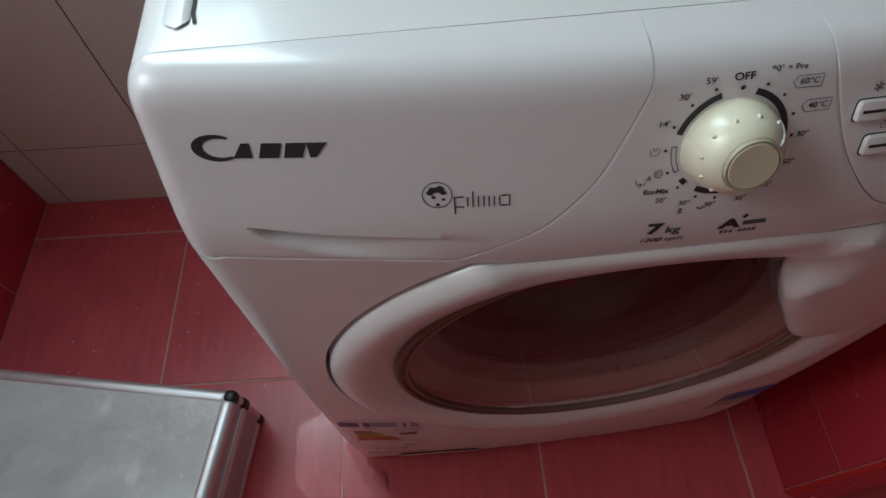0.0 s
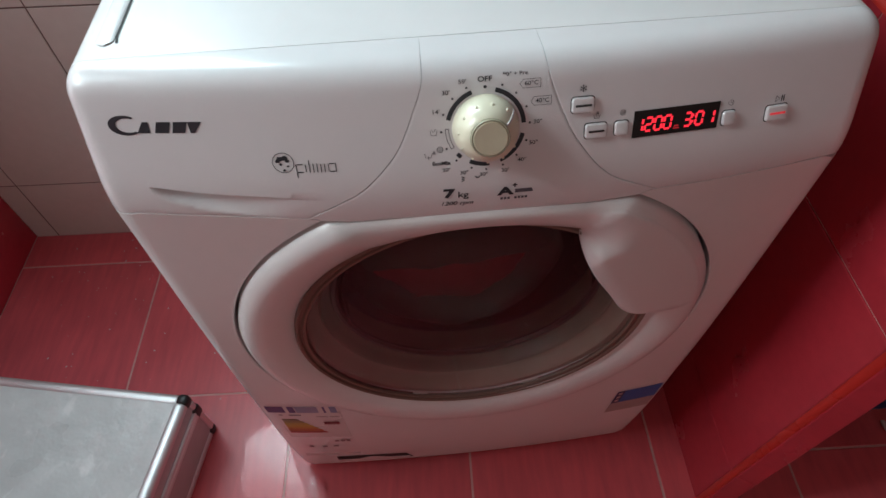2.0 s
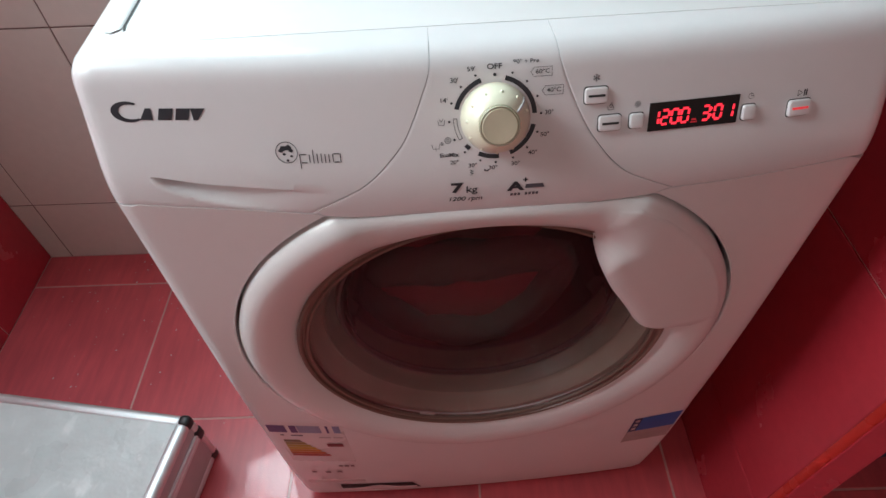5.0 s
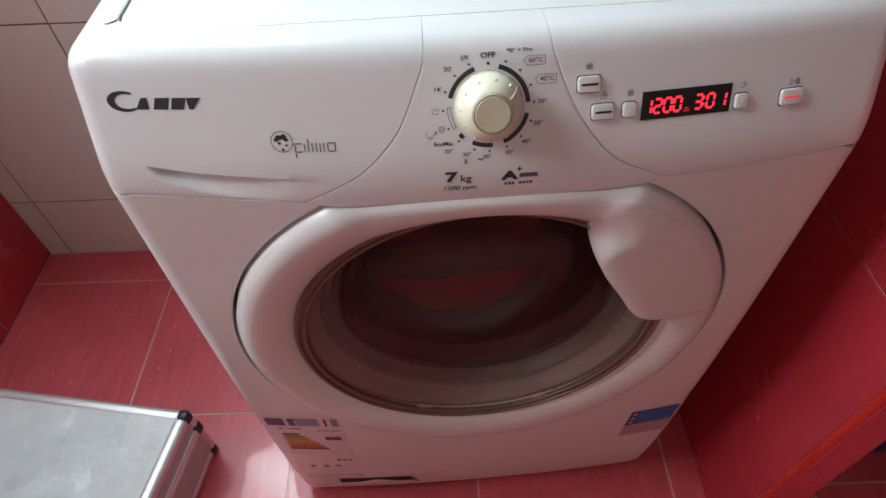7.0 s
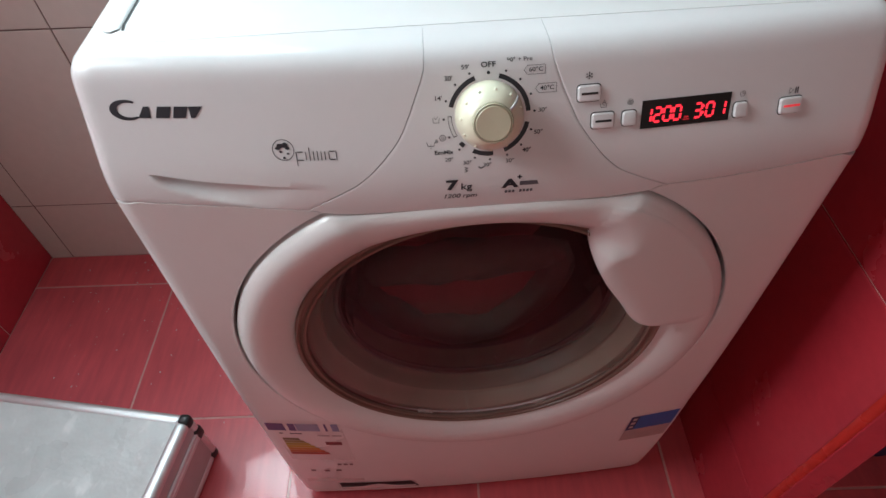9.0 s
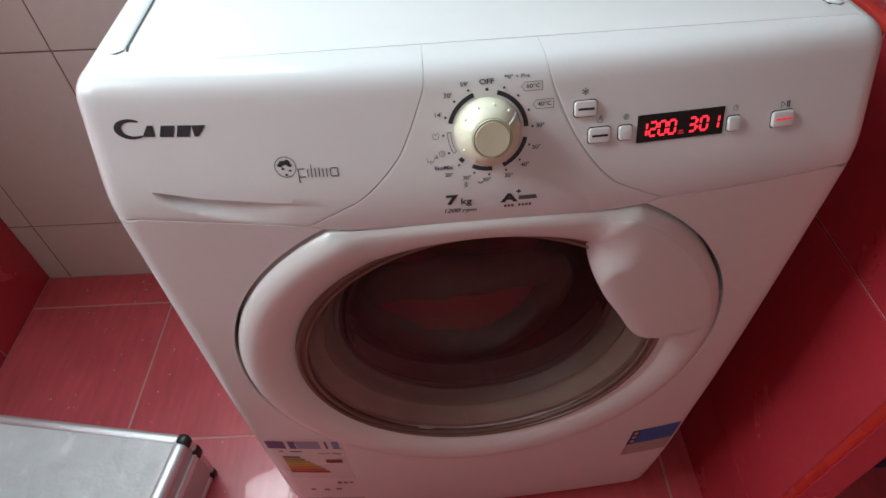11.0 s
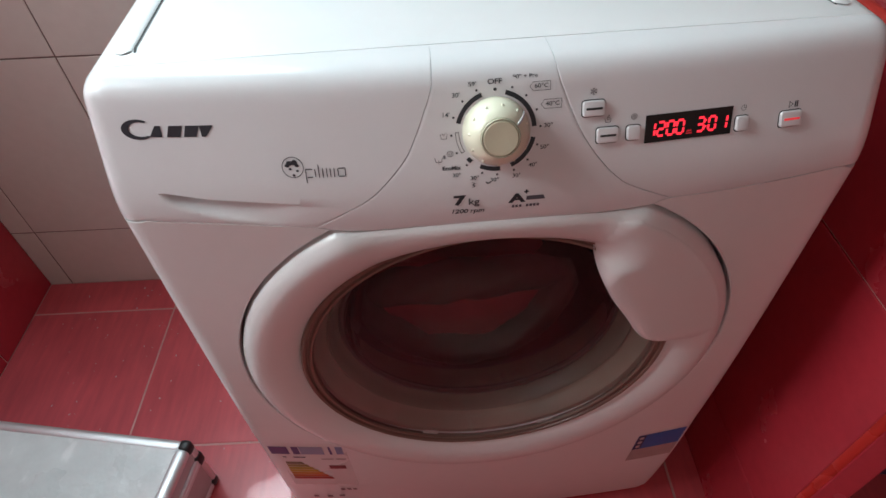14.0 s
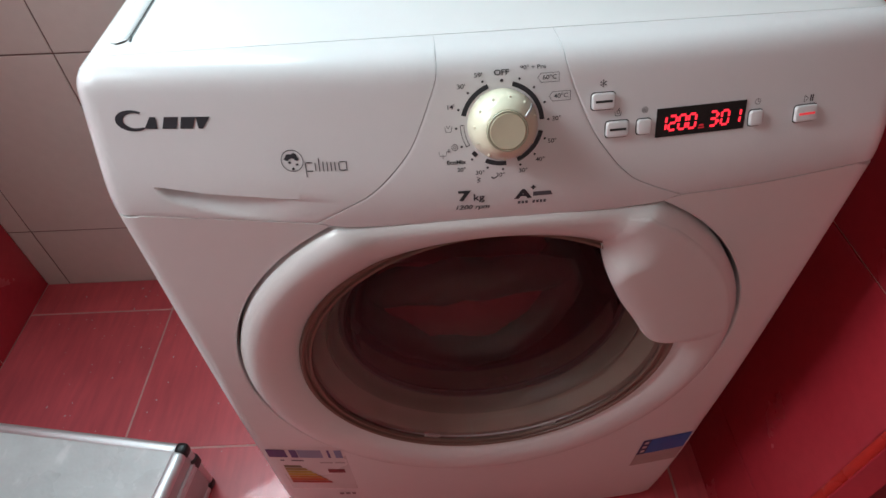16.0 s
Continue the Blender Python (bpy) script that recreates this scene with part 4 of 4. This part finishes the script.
# ---- water drops and grit on the floor ----
def beads(name, spots, material, label, flat):
    bm = bmesh.new()
    for x, y, r in spots:
        own = bmesh.ops.create_icosphere(bm, subdivisions=2, radius=1)["verts"]
        a = random.uniform(0, 3)
        m = Matrix.Translation((x, y, 0.0)) @ Matrix.Rotation(a, 4, "Z") @ Matrix.Diagonal((r * random.uniform(0.7, 1.7), r * random.uniform(0.6, 1.0), r * flat, 1))
        bmesh.ops.transform(bm, matrix=m, verts=own)
    tagged(part(name, bm, material, None, label), category=name.split("_")[0], kind="stuff")


def puddle(cx, cy, rx, ry, seed, turn=0.0):
    """A thin film of spilt water with a ragged outline."""
    n = 90
    rim = []
    for i in range(n):
        a = 2 * math.pi * i / n
        k = 1 + 0.5 * noise.noise((math.cos(a) * 1.3 + seed, math.sin(a) * 1.3, 0)) + 0.22 * noise.noise((math.cos(a) * 2.6 + seed, math.sin(a) * 2.6, 3)) + 0.07 * noise.noise((math.cos(a) * 7 + seed, math.sin(a) * 7, 6))
        x, y = rx * k * math.cos(a), ry * k * math.sin(a)
        rim.append((cx + x * math.cos(turn) - y * math.sin(turn), cy + x * math.sin(turn) + y * math.cos(turn)))
    rows = [[Vector((cx + (x - cx) * s, cy + (y - cy) * s, z)) for x, y in rim] for s, z in ((1.0, 0.0003), (0.985, 0.0007), (0.9, 0.0009), (0.0, 0.0009))]
    tagged(part("puddle", grid(rows, True), FILM, None, "thin puddle of clear water on red floor tiles"), category="puddle", group="puddles on the floor").visible_shadow = False


puddle(-0.062, -0.020, 0.046, 0.100, 1.7, 0.3)
puddle(-0.070, -0.150, 0.050, 0.050, 5.2, -0.2)
puddle(0.018, -0.060, 0.012, 0.030, 8.4, 0.25)

beads("water_drops", [(0.02 + random.gauss(0, 0.012) + 0.01 * k / 40, -0.035 - 0.05 * random.random(), random.uniform(0.0008, 0.0032)) for k in range(46)] +
      [(-0.10 + random.gauss(0, 0.03), 0.03 + random.gauss(0, 0.03), random.uniform(0.0006, 0.0016)) for k in range(26)], WATER, "clear water drops spilt on red floor tiles", 0.35)
beads("floor_grit", [(random.uniform(-0.66, -0.05), random.uniform(0.08, 0.55), random.uniform(0.0006, 0.0019)) for k in range(130)], PALE, "pale grit scattered on red floor tiles", 0.5)

# ---- tiles ----
def slab(w, d, t, bevel):
    """One tile's mesh: a bevelled slab with its face up, centred."""
    me = bpy.data.meshes.new("tile")
    bm = bmesh.new()
    a, b = (w / 2, d / 2), (w / 2 - bevel, d / 2 - bevel)
    rows = [[Vector((sx * x, sy * y, z)) for sx, sy in ((-1, -1), (1, -1), (1, 1), (-1, 1))] for (x, y), z in ((a, -t), (a, -bevel * 0.6), (b, 0))]
    grid(rows, True, bm)
    bm.verts.ensure_lookup_table()
    bm.faces.new([bm.verts[i] for i in (8, 9, 10, 11)])
    bm.to_mesh(me)
    bm.free()
    return me


MESHES = {}


def tile(parent, m, w, d, material, t=0.005):
    key = (round(w, 4), round(d, 4), material.name)
    if key not in MESHES:
        MESHES[key] = slab(w, d, t, 0.0012)
        MESHES[key].materials.append(material)
    ob = new("tile", MESHES[key])
    ob.matrix_world = m
    ob.parent = parent


def cuts(first, step, lo, hi, joint):
    """Tile spans between lo and hi on a raster."""
    k = math.floor((lo - first) / step)
    out = []
    while first + k * step < hi:
        a, b = max(first + k * step + joint / 2, lo), min(first + (k + 1) * step - joint / 2, hi)
        if b - a > 0.008:
            out.append((a, b))
        k += 1
    return out


def jitter():
    return random.uniform(-0.0004, 0.0004)


for first_x, first_y, lo, hi in ((-0.0385, 0.1365, LEFT, PX1 - 0.001), (0.20, -0.033, PX1 + 0.001, RIGHT)):
    for x0, x1 in cuts(first_x, 0.3333, lo, hi, 0.0040):
        for y0, y1 in cuts(first_y, 0.3333, FRONT, BACK, 0.0040):
            tile(floor, pose((x0 + x1) / 2, (y0 + y1) / 2, jitter() * 0.5), x1 - x0, y1 - y0, RED_FLOOR)
for x0, x1 in cuts(-0.640, 0.2515, LEFT, RIGHT, 0.0028):
    for z0, z1 in cuts(0.171, 0.401, 0.0, TOP, 0.0028):
        spans = [(z0, z1)]
        if x1 > -0.66 and x0 < -0.10:
            spans = [s for s in ((z0, min(z1, 1.22)), (max(z0, 1.98), z1)) if s[1] - s[0] > 0.008]
        for a, b in spans:
            tile(wall_back, pose((x0 + x1) / 2, BACK + jitter(), (a + b) / 2, 90, 0, 0), x1 - x0, b - a, WHITE_TILE)
for y0, y1 in cuts(0.342, 0.2515, FRONT, BACK, 0.0028):
    for z0, z1 in cuts(0.0, 0.401, 0.0, TOP, 0.0028):
        spans = [(z0, z1)]
        if y1 > -0.38 and y0 < 0.12:
            spans = [s for s in ((z0, min(z1, 1.07)), (max(z0, 2.13), z1)) if s[1] - s[0] > 0.008]
        for a, b in spans:
            tile(wall_left, pose(LEFT + jitter(), (y0 + y1) / 2, (a + b) / 2, 90, 0, 90), y1 - y0, b - a, RED_WALL)
T = 0.008
for z0, z1 in cuts(0.162, 0.405, 0.0, PZ - T, 0.003):
    for y0, y1 in cuts(PY + T, 0.2515, PY + T, BACK, 0.003):
        tile(partition, pose(PX0 + jitter(), (y0 + y1) / 2, (z0 + z1) / 2, 90, 0, -90), y1 - y0, z1 - z0, RED_WALL, 0.008)
        tile(partition, pose(PX1 + jitter(), (y0 + y1) / 2, (z0 + z1) / 2, 90, 0, 90), y1 - y0, z1 - z0, RED_WALL, 0.008)
for z0, z1 in cuts(0.162, 0.405, 0.0, PZ - T, 0.0025):
    tile(partition, pose((PX0 + PX1) / 2 + 0.002, (PY + PEND) / 2 - 0.001, (z0 + z1) / 2, 90, 0, math.degrees(math.atan2(PEND - PY, PX1 - PX0))), 0.029, z1 - z0, RED_WALL, 0.012)
for y0, y1 in cuts(PY + T, 0.2515, PY + T, BACK, 0.003):
    tile(partition, pose((PX0 + PX1) / 2, (y0 + y1) / 2, PZ), PX1 - PX0 - 2 * T, y1 - y0, RED_WALL, 0.008)


def edge_trim(a, b, out):
    """Quarter-round plastic tile trim from a to b; out: the two outward ways."""
    u, w = (Vector(o) for o in out)
    rows = []
    for end in (a, b):
        c = Vector(end) - (u + w) * T
        rows.append([c + u * (T + 0.0012)] + [c + (u * math.cos(t) + w * math.sin(t)) * (T + 0.0012) for t in [math.pi / 2 * k / 8 for k in range(9)]] + [c + w * (T + 0.0012)])
    part("edge_trim", grid(rows), TRIM, partition, "bright red plastic edge trim")


edge_trim((PX0, PY, 0), (PX0, PY, PZ - T), ((-1, 0, 0), (0, -1, 0)))
edge_trim((PX0, PY, PZ), (PX0, BACK, PZ), ((-1, 0, 0), (0, 0, 1)))
edge_trim((PX1, PY, PZ), (PX1, BACK, PZ), ((1, 0, 0), (0, 0, 1)))
edge_trim((PX0, PY, PZ), (PX1, PEND, PZ), ((0, -1, 0), (0, 0, 1)))


def motions():
    """Nothing but the camera moves."""


motions()
